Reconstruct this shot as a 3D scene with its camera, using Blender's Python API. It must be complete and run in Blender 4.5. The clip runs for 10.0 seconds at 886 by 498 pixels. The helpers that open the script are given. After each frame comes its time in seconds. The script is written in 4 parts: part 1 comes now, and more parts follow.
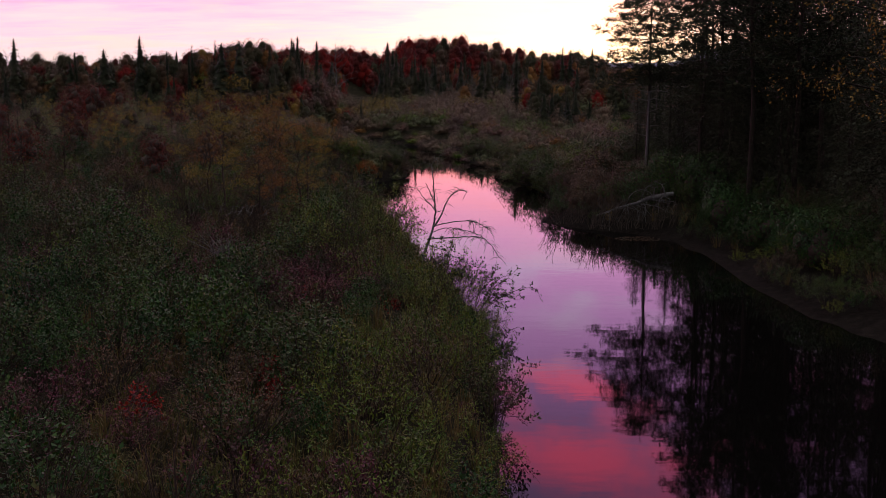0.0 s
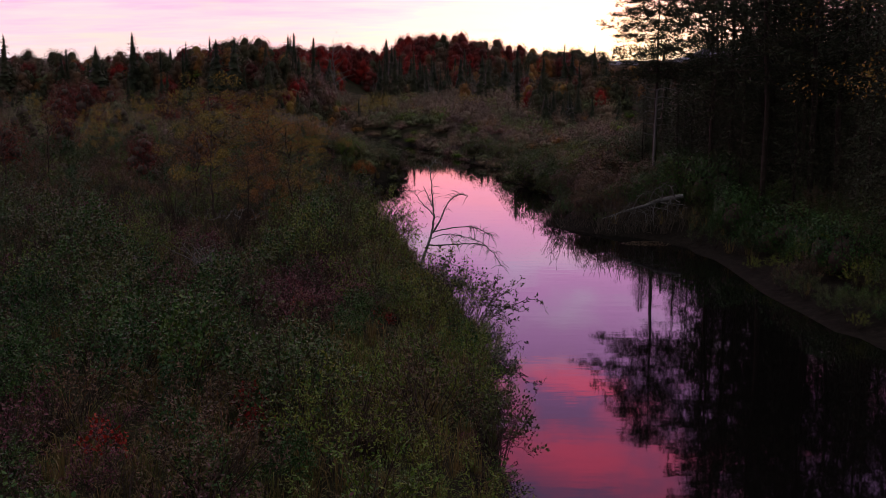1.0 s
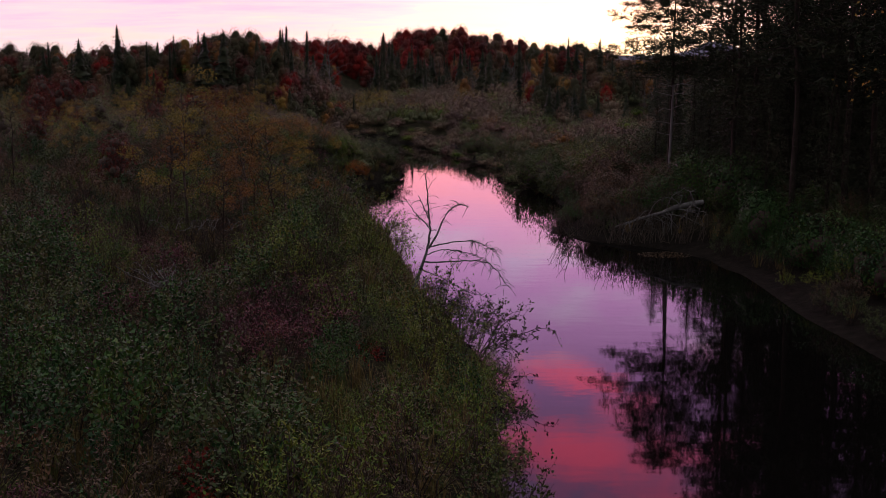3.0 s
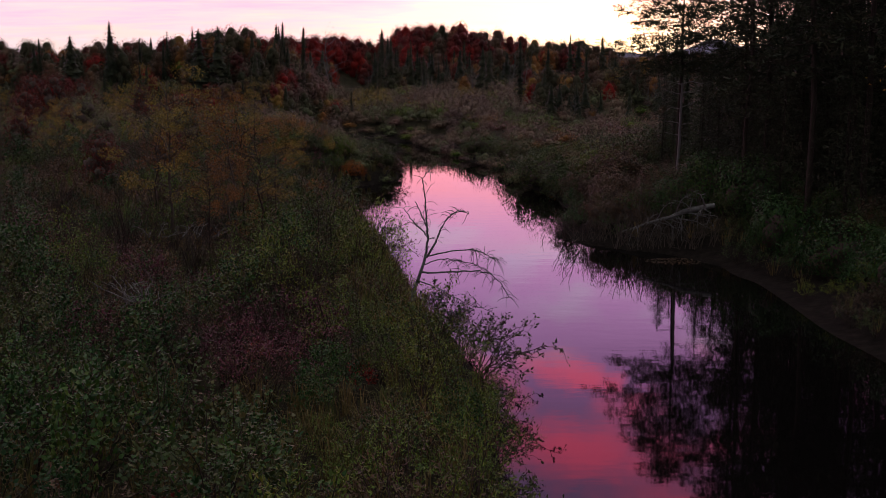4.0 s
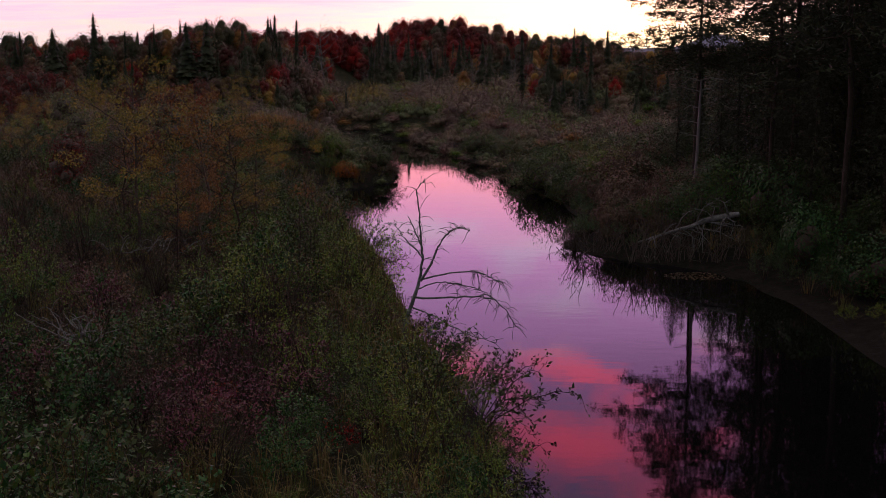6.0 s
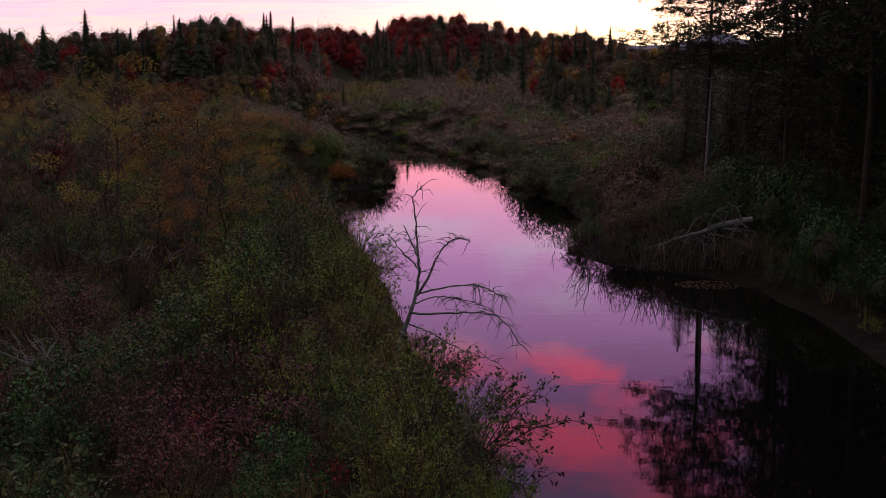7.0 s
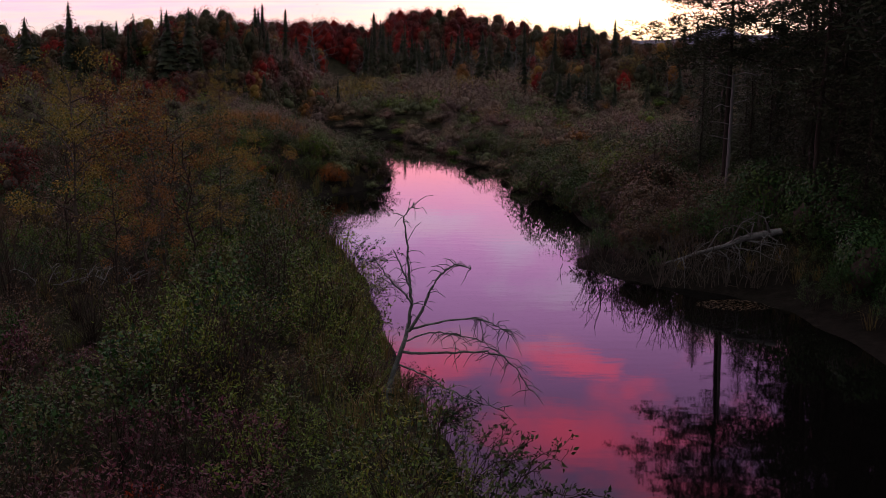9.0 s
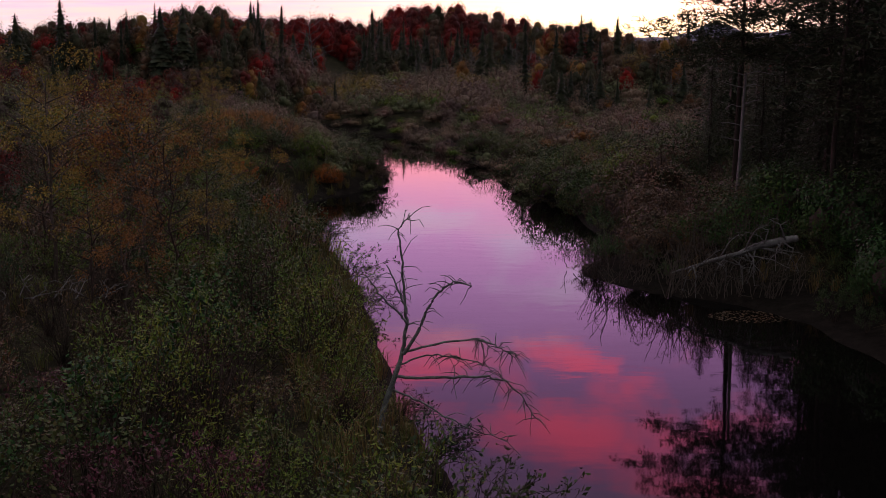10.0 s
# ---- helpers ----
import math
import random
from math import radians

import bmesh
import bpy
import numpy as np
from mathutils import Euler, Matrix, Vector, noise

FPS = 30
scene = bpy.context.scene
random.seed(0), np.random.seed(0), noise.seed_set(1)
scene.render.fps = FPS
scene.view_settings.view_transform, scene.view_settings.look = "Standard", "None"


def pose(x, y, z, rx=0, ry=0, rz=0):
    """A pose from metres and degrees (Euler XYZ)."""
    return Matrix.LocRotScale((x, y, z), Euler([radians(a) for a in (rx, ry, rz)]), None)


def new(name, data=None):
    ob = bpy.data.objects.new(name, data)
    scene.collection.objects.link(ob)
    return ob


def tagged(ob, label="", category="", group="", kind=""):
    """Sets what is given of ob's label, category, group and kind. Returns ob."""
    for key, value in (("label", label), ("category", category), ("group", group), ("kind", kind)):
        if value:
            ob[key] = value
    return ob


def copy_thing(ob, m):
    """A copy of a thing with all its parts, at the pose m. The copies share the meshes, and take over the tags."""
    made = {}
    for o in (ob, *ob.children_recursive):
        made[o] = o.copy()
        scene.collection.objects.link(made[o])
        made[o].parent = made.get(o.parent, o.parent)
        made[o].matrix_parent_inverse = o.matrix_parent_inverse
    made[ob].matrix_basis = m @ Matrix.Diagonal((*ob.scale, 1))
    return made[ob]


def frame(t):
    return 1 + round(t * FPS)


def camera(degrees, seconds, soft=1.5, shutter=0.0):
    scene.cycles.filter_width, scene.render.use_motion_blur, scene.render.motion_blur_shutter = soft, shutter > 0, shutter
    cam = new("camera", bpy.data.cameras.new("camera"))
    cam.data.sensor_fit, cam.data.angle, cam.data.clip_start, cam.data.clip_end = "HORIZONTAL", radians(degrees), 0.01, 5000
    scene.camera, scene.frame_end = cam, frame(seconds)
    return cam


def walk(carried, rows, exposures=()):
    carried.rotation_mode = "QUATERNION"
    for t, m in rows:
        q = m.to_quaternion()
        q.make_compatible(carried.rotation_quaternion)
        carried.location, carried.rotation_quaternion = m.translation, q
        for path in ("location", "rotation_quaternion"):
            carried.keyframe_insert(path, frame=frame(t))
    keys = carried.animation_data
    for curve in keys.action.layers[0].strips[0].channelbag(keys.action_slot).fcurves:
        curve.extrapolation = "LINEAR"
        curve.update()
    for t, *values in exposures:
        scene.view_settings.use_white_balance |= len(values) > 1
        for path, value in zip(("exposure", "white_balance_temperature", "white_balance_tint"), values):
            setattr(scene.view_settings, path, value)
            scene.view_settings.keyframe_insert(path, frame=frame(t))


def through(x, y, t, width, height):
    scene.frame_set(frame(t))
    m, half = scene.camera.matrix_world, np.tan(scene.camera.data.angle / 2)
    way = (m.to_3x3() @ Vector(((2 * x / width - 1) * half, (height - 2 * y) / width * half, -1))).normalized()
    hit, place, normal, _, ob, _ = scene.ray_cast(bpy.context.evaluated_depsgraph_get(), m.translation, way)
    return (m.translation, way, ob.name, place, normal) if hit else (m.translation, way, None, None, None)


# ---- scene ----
# ---------------------------------------------------------------- camera
cam = camera(40.0, 10.0, soft=0.6)
METRES, EYE, TILT, LEAN, TURN = 28.0, 10.9, -9.2, 0.0, 0.0
ROWS = [
    (0.0, 0.0000, 0.0000, 0.0000, -0.000, -0.000, -0.000),
    (1.0, 0.0012, 0.1140, 0.0152, -0.015, -0.111, -0.015),
    (2.0, 0.0025, 0.2249, 0.0301, -0.031, -0.224, -0.032),
    (2.7, 0.0034, 0.3007, 0.0404, -0.043, -0.305, -0.045),
    (3.8, 0.0048, 0.4167, 0.0563, -0.064, -0.433, -0.068),
    (4.5, 0.0057, 0.4885, 0.0663, -0.079, -0.516, -0.084),
    (5.0, 0.0063, 0.5389, 0.0733, -0.090, -0.577, -0.096),
    (5.7, 0.0072, 0.6081, 0.0830, -0.105, -0.662, -0.114),
    (6.8, 0.0086, 0.7139, 0.0980, -0.132, -0.797, -0.145),
    (7.5, 0.0095, 0.7792, 0.1074, -0.150, -0.885, -0.165),
    (8.0, 0.0102, 0.8249, 0.1140, -0.163, -0.949, -0.181),
    (9.0, 0.0115, 0.9140, 0.1271, -0.191, -1.077, -0.213),
    (10.0, 0.0128, 1.0000, 0.1399, -0.220, -1.207, -0.248),
]
walk(cam, [(t, pose(0, 0, EYE, TILT, LEAN, TURN) @ pose(METRES * x, METRES * y, METRES * z, 90 + pitch, roll, yaw)) for t, x, y, z, yaw, pitch, roll in ROWS])


# ---------------------------------------------------------------- node helpers
class Nodes:
    """Short hand for building node trees."""

    def __init__(self, tree):
        self.tree = tree
        tree.nodes.clear()

    def add(self, kind, settings=None, **inputs):
        node = self.tree.nodes.new(kind)
        settings = settings or {}
        if "operation" in settings:
            node.operation = settings["operation"]
        if "use_clamp" in settings:
            node.use_clamp = settings["use_clamp"]
        if "data_type" in settings:
            node.data_type, node.blend_type = settings["data_type"], settings["blend_type"]
        if "sky_type" in settings:
            node.sky_type, node.sun_disc = settings["sky_type"], False
            node.sun_elevation, node.sun_rotation = settings["sun_elevation"], settings["sun_rotation"]
        for key, value in inputs.items():
            self.plug(node, key, value)
        return node

    def plug(self, node, key, value):
        socket = node.inputs[int(key[1:])] if key[0] == "i" and key[1:].isdigit() else node.inputs[key.replace("_", " ")]
        if isinstance(value, bpy.types.NodeSocket):
            self.tree.links.new(value, socket)
        else:
            socket.default_value = value

    def math(self, op, a, b=0.0, clamp=False):
        return self.add("ShaderNodeMath", {"operation": op, "use_clamp": clamp}, i0=a, i1=b).outputs[0]

    def noise(self, vector, scale, detail=4.0, rough=0.55):
        return self.add("ShaderNodeTexNoise", None, Vector=vector, Scale=scale, Detail=detail, Roughness=rough).outputs[0]

    def ramp(self, fac, stops, mode="LINEAR"):
        node = self.add("ShaderNodeValToRGB", None, Fac=fac)
        node.color_ramp.interpolation = mode
        elements = node.color_ramp.elements
        while len(elements) < len(stops):
            elements.new(0.5)
        for element, (place, colour) in zip(elements, stops):
            element.position, element.color = place, (*colour, 1)
        return node.outputs[0]

    def mix(self, fac, a, b, blend="MIX"):
        node = self.add("ShaderNodeMix", {"data_type": "RGBA", "blend_type": blend})
        for n, value in ((0, fac), (6, a), (7, b)):
            if isinstance(value, bpy.types.NodeSocket):
                self.tree.links.new(value, node.inputs[n])
            else:
                node.inputs[n].default_value = (*value, 1) if isinstance(value, tuple) and len(value) == 3 else value
        return node.outputs[2]


# ---------------------------------------------------------------- dusk sky
SUN_AZIMUTH = 8.5  # degrees to the right of straight ahead; the sun has just set there
world = bpy.data.worlds.new("dusk_sky")
scene.world = world
world.use_nodes = True
w = Nodes(world.node_tree)
ray = w.add("ShaderNodeTexCoord").outputs["Generated"]
axes = w.add("ShaderNodeSeparateXYZ", None, Vector=ray)
rise = w.math("MAXIMUM", axes.outputs[2], 0.0)
degrees = w.math("MULTIPLY", w.math("ARCSINE", axes.outputs[2]), 57.2958)
# cloud sheet seen in perspective
flat = w.math("ADD", rise, 0.10)
sheet = w.add("ShaderNodeCombineXYZ", None, X=w.math("DIVIDE", axes.outputs[0], flat), Y=w.math("DIVIDE", axes.outputs[1], flat), Z=3.7).outputs[0]
puffs = w.add("ShaderNodeVectorMath", {"operation": "MULTIPLY"}, i0=ray, i1=(1.0, 1.0, 2.2)).outputs[0]
wisps = w.math("ADD", w.math("MULTIPLY", w.noise(sheet, 2.1, 5.0, 0.55), 0.45), w.math("MULTIPLY", w.noise(puffs, 8.0, 5.0, 0.6), 0.55))
streaks = w.noise(w.add("ShaderNodeVectorMath", {"operation": "MULTIPLY"}, i0=sheet, i1=(0.9, 1.5, 1.0)).outputs[0], 1.3, 5.0, 0.6)
warped = w.math("ADD", degrees, w.math("MULTIPLY", w.math("SUBTRACT", streaks, 0.5), 5.0))
height = w.math("DIVIDE", w.math("MAXIMUM", warped, 0.0), 60.0, True)
clear = w.ramp(height, [(0.0, (1.02, 0.78, 0.76)), (0.02, (1.0, 0.68, 0.84)), (0.047, (0.98, 0.47, 0.84)), (0.065, (1.7, 0.46, 0.52)), (0.085, (1.95, 0.52, 0.66)), (0.12, (1.45, 0.55, 1.0)), (0.16, (1.18, 0.50, 1.18)),
                        (0.20, (0.95, 0.43, 1.08)), (0.27, (0.62, 0.25, 0.72)), (0.34, (0.42, 0.20, 0.52)), (0.5, (0.60, 0.47, 0.54)), (0.7, (0.84, 0.81, 0.80)), (1.0, (0.93, 0.92, 0.91))])
cloud_amount = w.ramp(wisps, [(0.49, (0, 0, 0)), (0.62, (1, 1, 1))])
cloud_colour = w.ramp(height, [(0.0, (1.0, 0.8, 0.9)), (0.085, (2.0, 0.52, 0.60)), (0.12, (1.5, 0.55, 0.95)), (0.17, (1.02, 0.86, 1.32)), (0.225, (0.98, 0.70, 1.08)), (0.25, (1.9, 0.28, 0.62)), (0.275, (2.3, 0.20, 0.46)), (0.34, (1.9, 0.17, 0.42)), (0.5, (0.65, 0.45, 0.5)), (1.0, (0.97, 0.95, 0.93))])
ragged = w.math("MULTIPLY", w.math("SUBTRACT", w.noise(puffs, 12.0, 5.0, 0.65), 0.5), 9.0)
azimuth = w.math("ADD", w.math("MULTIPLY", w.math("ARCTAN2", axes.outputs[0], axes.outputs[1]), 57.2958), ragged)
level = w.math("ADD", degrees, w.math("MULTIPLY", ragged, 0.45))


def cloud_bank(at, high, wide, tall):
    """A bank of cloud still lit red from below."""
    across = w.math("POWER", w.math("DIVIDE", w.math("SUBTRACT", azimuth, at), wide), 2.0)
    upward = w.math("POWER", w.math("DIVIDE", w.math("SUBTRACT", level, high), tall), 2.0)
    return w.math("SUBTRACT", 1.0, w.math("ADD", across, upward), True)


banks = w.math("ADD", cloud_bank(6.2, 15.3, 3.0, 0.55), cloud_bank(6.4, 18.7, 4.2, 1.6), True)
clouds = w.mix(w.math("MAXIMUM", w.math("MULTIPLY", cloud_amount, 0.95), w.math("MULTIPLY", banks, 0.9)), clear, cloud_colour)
# afterglow round the place where the sun went down
a = radians(SUN_AZIMUTH)
toward = w.add("ShaderNodeVectorMath", {"operation": "DOT_PRODUCT"}, i0=ray, i1=(math.sin(a), math.cos(a), 0.0)).outputs["Value"]
away = w.math("MULTIPLY", w.math("ARCCOSINE", w.math("MINIMUM", toward, 1.0)), 57.2958)
glow = w.math("POWER", w.math("SUBTRACT", 1.0, w.math("DIVIDE", away, 19.0), True), 2.0)
low = w.math("SUBTRACT", 1.0, w.math("DIVIDE", w.math("MAXIMUM", degrees, 0.0), 6.5), True)
afterglow = w.mix(w.math("MULTIPLY", glow, low), (0, 0, 0), (1.3, 1.1, 0.4))
lit = w.mix(1.0, clouds, afterglow, "ADD")
# the dark half of the sky, away from the sunset
back = w.math("MULTIPLY", w.math("ADD", axes.outputs[1], 1.0), 0.5, True)
shaded = w.mix(w.ramp(back, [(0.0, (0, 0, 0)), (0.85, (1, 1, 1))]), (0.18, 0.19, 0.21), lit)
air = w.add("ShaderNodeTexSky", {"sky_type": "NISHITA", "sun_elevation": radians(0.5), "sun_rotation": radians(SUN_AZIMUTH)}).outputs[0]
paint = w.add("ShaderNodeBackground", None, Color=shaded, Strength=1.0)
veil = w.add("ShaderNodeBackground", None, Color=air, Strength=0.05)
both = w.add("ShaderNodeAddShader", None, i0=paint.outputs[0], i1=veil.outputs[0])
w.add("ShaderNodeOutputWorld", None, Surface=both.outputs[0])


# ---------------------------------------------------------------- materials
def material(name):
    mat = bpy.data.materials.new(name)
    mat.use_nodes = True
    return mat, Nodes(mat.node_tree)


def leaf_material(name, colours, through=0.10, rough=0.5, patch=0.5, grain=0.45, sheen=0.07):
    """Foliage: each leaf its own tint, with patches of a metre or two."""
    mat, n = material(name)
    place = n.add("ShaderNodeNewGeometry")
    island = place.outputs["Random Per Island"]
    patches = n.noise(place.outputs["Position"], patch, 3.0)
    cell = n.add("ShaderNodeTexVoronoi", None, Vector=place.outputs["Position"], Scale=0.42).outputs["Color"]
    cell = n.add("ShaderNodeSeparateXYZ", None, Vector=cell).outputs[0]
    own = n.add("ShaderNodeObjectInfo").outputs["Random"]
    mixed = n.math("ADD", n.math("ADD", n.math("MULTIPLY", n.math("SUBTRACT", island, 0.25), grain), n.math("MULTIPLY", cell, 0.28)), n.math("ADD", n.math("MULTIPLY", n.math("SUBTRACT", patches, 0.3), 0.6), n.math("MULTIPLY", own, 0.22)))
    colour = n.ramp(mixed, [(k / (len(colours) - 1) * 0.8 + 0.1, c) for k, c in enumerate(colours)])
    body = n.add("ShaderNodeBsdfPrincipled", None, Base_Color=colour, Roughness=rough, Specular_IOR_Level=sheen)
    glow_through = n.add("ShaderNodeBsdfTranslucent", None, Color=colour)
    both = n.add("ShaderNodeMixShader", None, i0=through, i1=body.outputs[0], i2=glow_through.outputs[0])
    n.add("ShaderNodeOutputMaterial", None, Surface=both.outputs[0])
    return mat


def rough_material(name, colours, scale=4.0, rough=0.9, bump=0.4, stretch=(1, 1, 1), fine=40.0, wet=0.0):
    """Bark, wood, mud and soil: two scales of tone and a relief."""
    mat, n = material(name)
    place = n.add("ShaderNodeTexCoord").outputs["Object"]
    place = n.add("ShaderNodeVectorMath", {"operation": "MULTIPLY"}, i0=place, i1=stretch).outputs[0]
    coarse, grain = n.noise(place, scale, 5.0, 0.6), n.noise(place, fine, 3.0, 0.6)
    tone = n.math("ADD", n.math("MULTIPLY", coarse, 0.65), n.math("MULTIPLY", grain, 0.35))
    colour = n.ramp(tone, [(0.3 + 0.4 * k / (len(colours) - 1), c) for k, c in enumerate(colours)])
    relief = n.add("ShaderNodeBump", None, Strength=bump, Distance=0.03, Height=tone).outputs[0]
    gloss = n.math("SUBTRACT", rough, n.math("MULTIPLY", coarse, wet))
    body = n.add("ShaderNodeBsdfPrincipled", None, Base_Color=colour, Roughness=gloss, Normal=relief, Specular_IOR_Level=0.1)
    n.add("ShaderNodeOutputMaterial", None, Surface=body.outputs[0])
    return mat


OLIVE = leaf_material("olive_leaves", [(0.018, 0.034, 0.013), (0.036, 0.060, 0.020), (0.060, 0.074, 0.023), (0.088, 0.074, 0.027)], rough=0.48, sheen=0.13)
GREEN = leaf_material("green_leaves", [(0.010, 0.031, 0.011), (0.019, 0.054, 0.016), (0.036, 0.082, 0.018), (0.070, 0.104, 0.017)], rough=0.48, sheen=0.13)
LIME = leaf_material("yellow_green_leaves", [(0.048, 0.092, 0.017), (0.078, 0.128, 0.020), (0.122, 0.150, 0.022), (0.168, 0.142, 0.025)], rough=0.48, sheen=0.13)
BROWN = leaf_material("brown_leaves", [(0.045, 0.034, 0.024), (0.075, 0.052, 0.034), (0.10, 0.062, 0.036), (0.13, 0.066, 0.032)], rough=0.48, sheen=0.13)
YELLOW = leaf_material("yellow_leaves", [(0.11, 0.085, 0.025), (0.19, 0.12, 0.030), (0.22, 0.13, 0.030), (0.25, 0.105, 0.028)])
ORANGE = leaf_material("orange_leaves", [(0.14, 0.060, 0.020), (0.24, 0.080, 0.022), (0.32, 0.095, 0.024), (0.35, 0.12, 0.03)])
RED = leaf_material("red_leaves", [(0.082, 0.012, 0.011), (0.163, 0.016, 0.014), (0.258, 0.020, 0.016), (0.245, 0.048, 0.017)])
PURPLE = leaf_material("purple_red_leaves", [(0.046, 0.026, 0.024), (0.077, 0.031, 0.038), (0.119, 0.029, 0.052), (0.109, 0.054, 0.033)], rough=0.48, sheen=0.13)
NEEDLE = leaf_material("dark_needles", [(0.014, 0.021, 0.012), (0.027, 0.034, 0.021), (0.042, 0.048, 0.026), (0.057, 0.053, 0.033)], 0.08)
STRAW = leaf_material("dry_grass", [(0.070, 0.062, 0.026), (0.12, 0.098, 0.040), (0.17, 0.125, 0.050), (0.19, 0.125, 0.055)], 0.25)
SEDGE = leaf_material("green_sedge", [(0.060, 0.077, 0.029), (0.092, 0.108, 0.037), (0.132, 0.132, 0.044), (0.158, 0.132, 0.055)], 0.25)
# foliage tones lightened in base colour to stand in for haze over the meadow
HAZEL = leaf_material("faded_brown_twigs_and_leaves", [(0.116, 0.085, 0.069), (0.170, 0.124, 0.091), (0.216, 0.147, 0.096), (0.263, 0.147, 0.083)], grain=0.06)
MAUVE = leaf_material("faded_mauve_twigs_and_leaves", [(0.107, 0.077, 0.073), (0.154, 0.103, 0.089), (0.216, 0.103, 0.083), (0.231, 0.131, 0.083)], grain=0.06)
MOSS = leaf_material("faded_olive_leaves", [(0.078, 0.091, 0.052), (0.125, 0.139, 0.068), (0.172, 0.166, 0.077), (0.218, 0.174, 0.077)], grain=0.06)
MOSSY = leaf_material("dull_dark_green_leaves", [(0.030, 0.036, 0.022), (0.046, 0.050, 0.028), (0.062, 0.058, 0.032), (0.080, 0.062, 0.034)], grain=0.3)
WINE = leaf_material("dark_red_leaves", [(0.050, 0.018, 0.016), (0.095, 0.022, 0.020), (0.14, 0.026, 0.022), (0.14, 0.055, 0.030)])
UMBER = leaf_material("orange_brown_leaves", [(0.103, 0.062, 0.028), (0.165, 0.083, 0.030), (0.234, 0.103, 0.033), (0.220, 0.138, 0.047)])
RUSTGRASS = leaf_material("rust_brown_grass", [(0.138, 0.083, 0.033), (0.200, 0.112, 0.040), (0.250, 0.125, 0.043), (0.275, 0.163, 0.062)], 0.25)
GOLD = leaf_material("olive_yellow_leaves", [(0.068, 0.068, 0.028), (0.182, 0.152, 0.040), (0.288, 0.205, 0.044), (0.334, 0.160, 0.044)])
BARK = rough_material("grey_brown_bark", [(0.030, 0.024, 0.020), (0.075, 0.060, 0.050), (0.13, 0.11, 0.095)], 5.0, 0.92, 0.6, (1, 1, 0.25))
PINEBARK = rough_material("dark_pine_bark", [(0.012, 0.010, 0.009), (0.030, 0.024, 0.020), (0.055, 0.045, 0.038)], 5.0, 0.95, 0.6, (1, 1, 0.25))
# real twigs, and the dark lumps that stand in for shade inside bushes
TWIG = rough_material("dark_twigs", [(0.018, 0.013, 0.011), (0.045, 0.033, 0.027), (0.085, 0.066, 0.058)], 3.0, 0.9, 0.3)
DEADWOOD = rough_material("weathered_dead_wood", [(0.050, 0.047, 0.046), (0.13, 0.125, 0.125), (0.24, 0.235, 0.235)], 3.5, 0.85, 0.6, (1, 1, 0.3))
LICHEN = rough_material("lichen_covered_wood", [(0.036, 0.033, 0.032), (0.11, 0.118, 0.11), (0.27, 0.31, 0.29)], 7.0, 0.95, 0.6)
MUD = rough_material("wet_mud", [(0.030, 0.022, 0.017), (0.062, 0.046, 0.036), (0.10, 0.078, 0.062)], 1.2, 0.75, 0.7, (1, 1, 1), 14.0, 0.2)


def ground_material():
    mat, n = material("marsh_soil")
    place = n.add("ShaderNodeNewGeometry").outputs["Position"]
    high = n.add("ShaderNodeSeparateXYZ", None, Vector=place).outputs[2]
    litter = n.ramp(n.noise(place, 1.4, 6.0, 0.65), [(0.3, (0.010, 0.010, 0.006)), (0.5, (0.022, 0.019, 0.011)), (0.72, (0.045, 0.036, 0.020))])
    mud = n.ramp(n.noise(place, 2.5, 6.0, 0.6), [(0.3, (0.006, 0.005, 0.004)), (0.55, (0.014, 0.011, 0.009)), (0.75, (0.028, 0.022, 0.018))])
    edge = n.math("ADD", high, n.math("MULTIPLY", n.math("SUBTRACT", n.noise(place, 1.1, 4.0), 0.5), 0.8))
    colour = n.mix(n.ramp(edge, [(0.55, (0, 0, 0)), (0.95, (1, 1, 1))]), mud, litter)
    relief = n.add("ShaderNodeBump", None, Strength=0.8, Distance=0.12, Height=n.noise(place, 5.0, 6.0, 0.7)).outputs[0]
    body = n.add("ShaderNodeBsdfPrincipled", None, Base_Color=colour, Roughness=0.9, Normal=relief, Specular_IOR_Level=0.05)
    n.add("ShaderNodeOutputMaterial", None, Surface=body.outputs[0])
    return mat


def water_material():
    """Still dark water: a mirror by Fresnel over peat-brown depth, with faint ripples."""
    mat, n = material("still_creek_water")
    place = n.add("ShaderNodeNewGeometry").outputs["Position"]
    stretched = n.add("ShaderNodeVectorMath", {"operation": "MULTIPLY"}, i0=place, i1=(0.7, 1.6, 1.0)).outputs[0]
    swell, fine = n.noise(stretched, 0.8, 2.0), n.noise(stretched, 4.5, 2.0)
    calm = n.ramp(n.noise(place, 0.12, 2.0), [(0.42, (0.15, 0.15, 0.15)), (0.66, (1, 1, 1))])
    waves = n.math("ADD", swell, n.math("MULTIPLY", n.math("MULTIPLY", fine, calm), 0.13))
    relief = n.add("ShaderNodeBump", None, Strength=0.04, Distance=0.05, Height=waves).outputs[0]
    body = n.add("ShaderNodeBsdfPrincipled", None, Base_Color=(0.0026, 0.0022, 0.0022, 1), Roughness=0.03, IOR=1.333, Normal=relief)
    n.add("ShaderNodeOutputMaterial", None, Surface=body.outputs[0])
    return mat


SOIL, WATER = ground_material(), water_material()


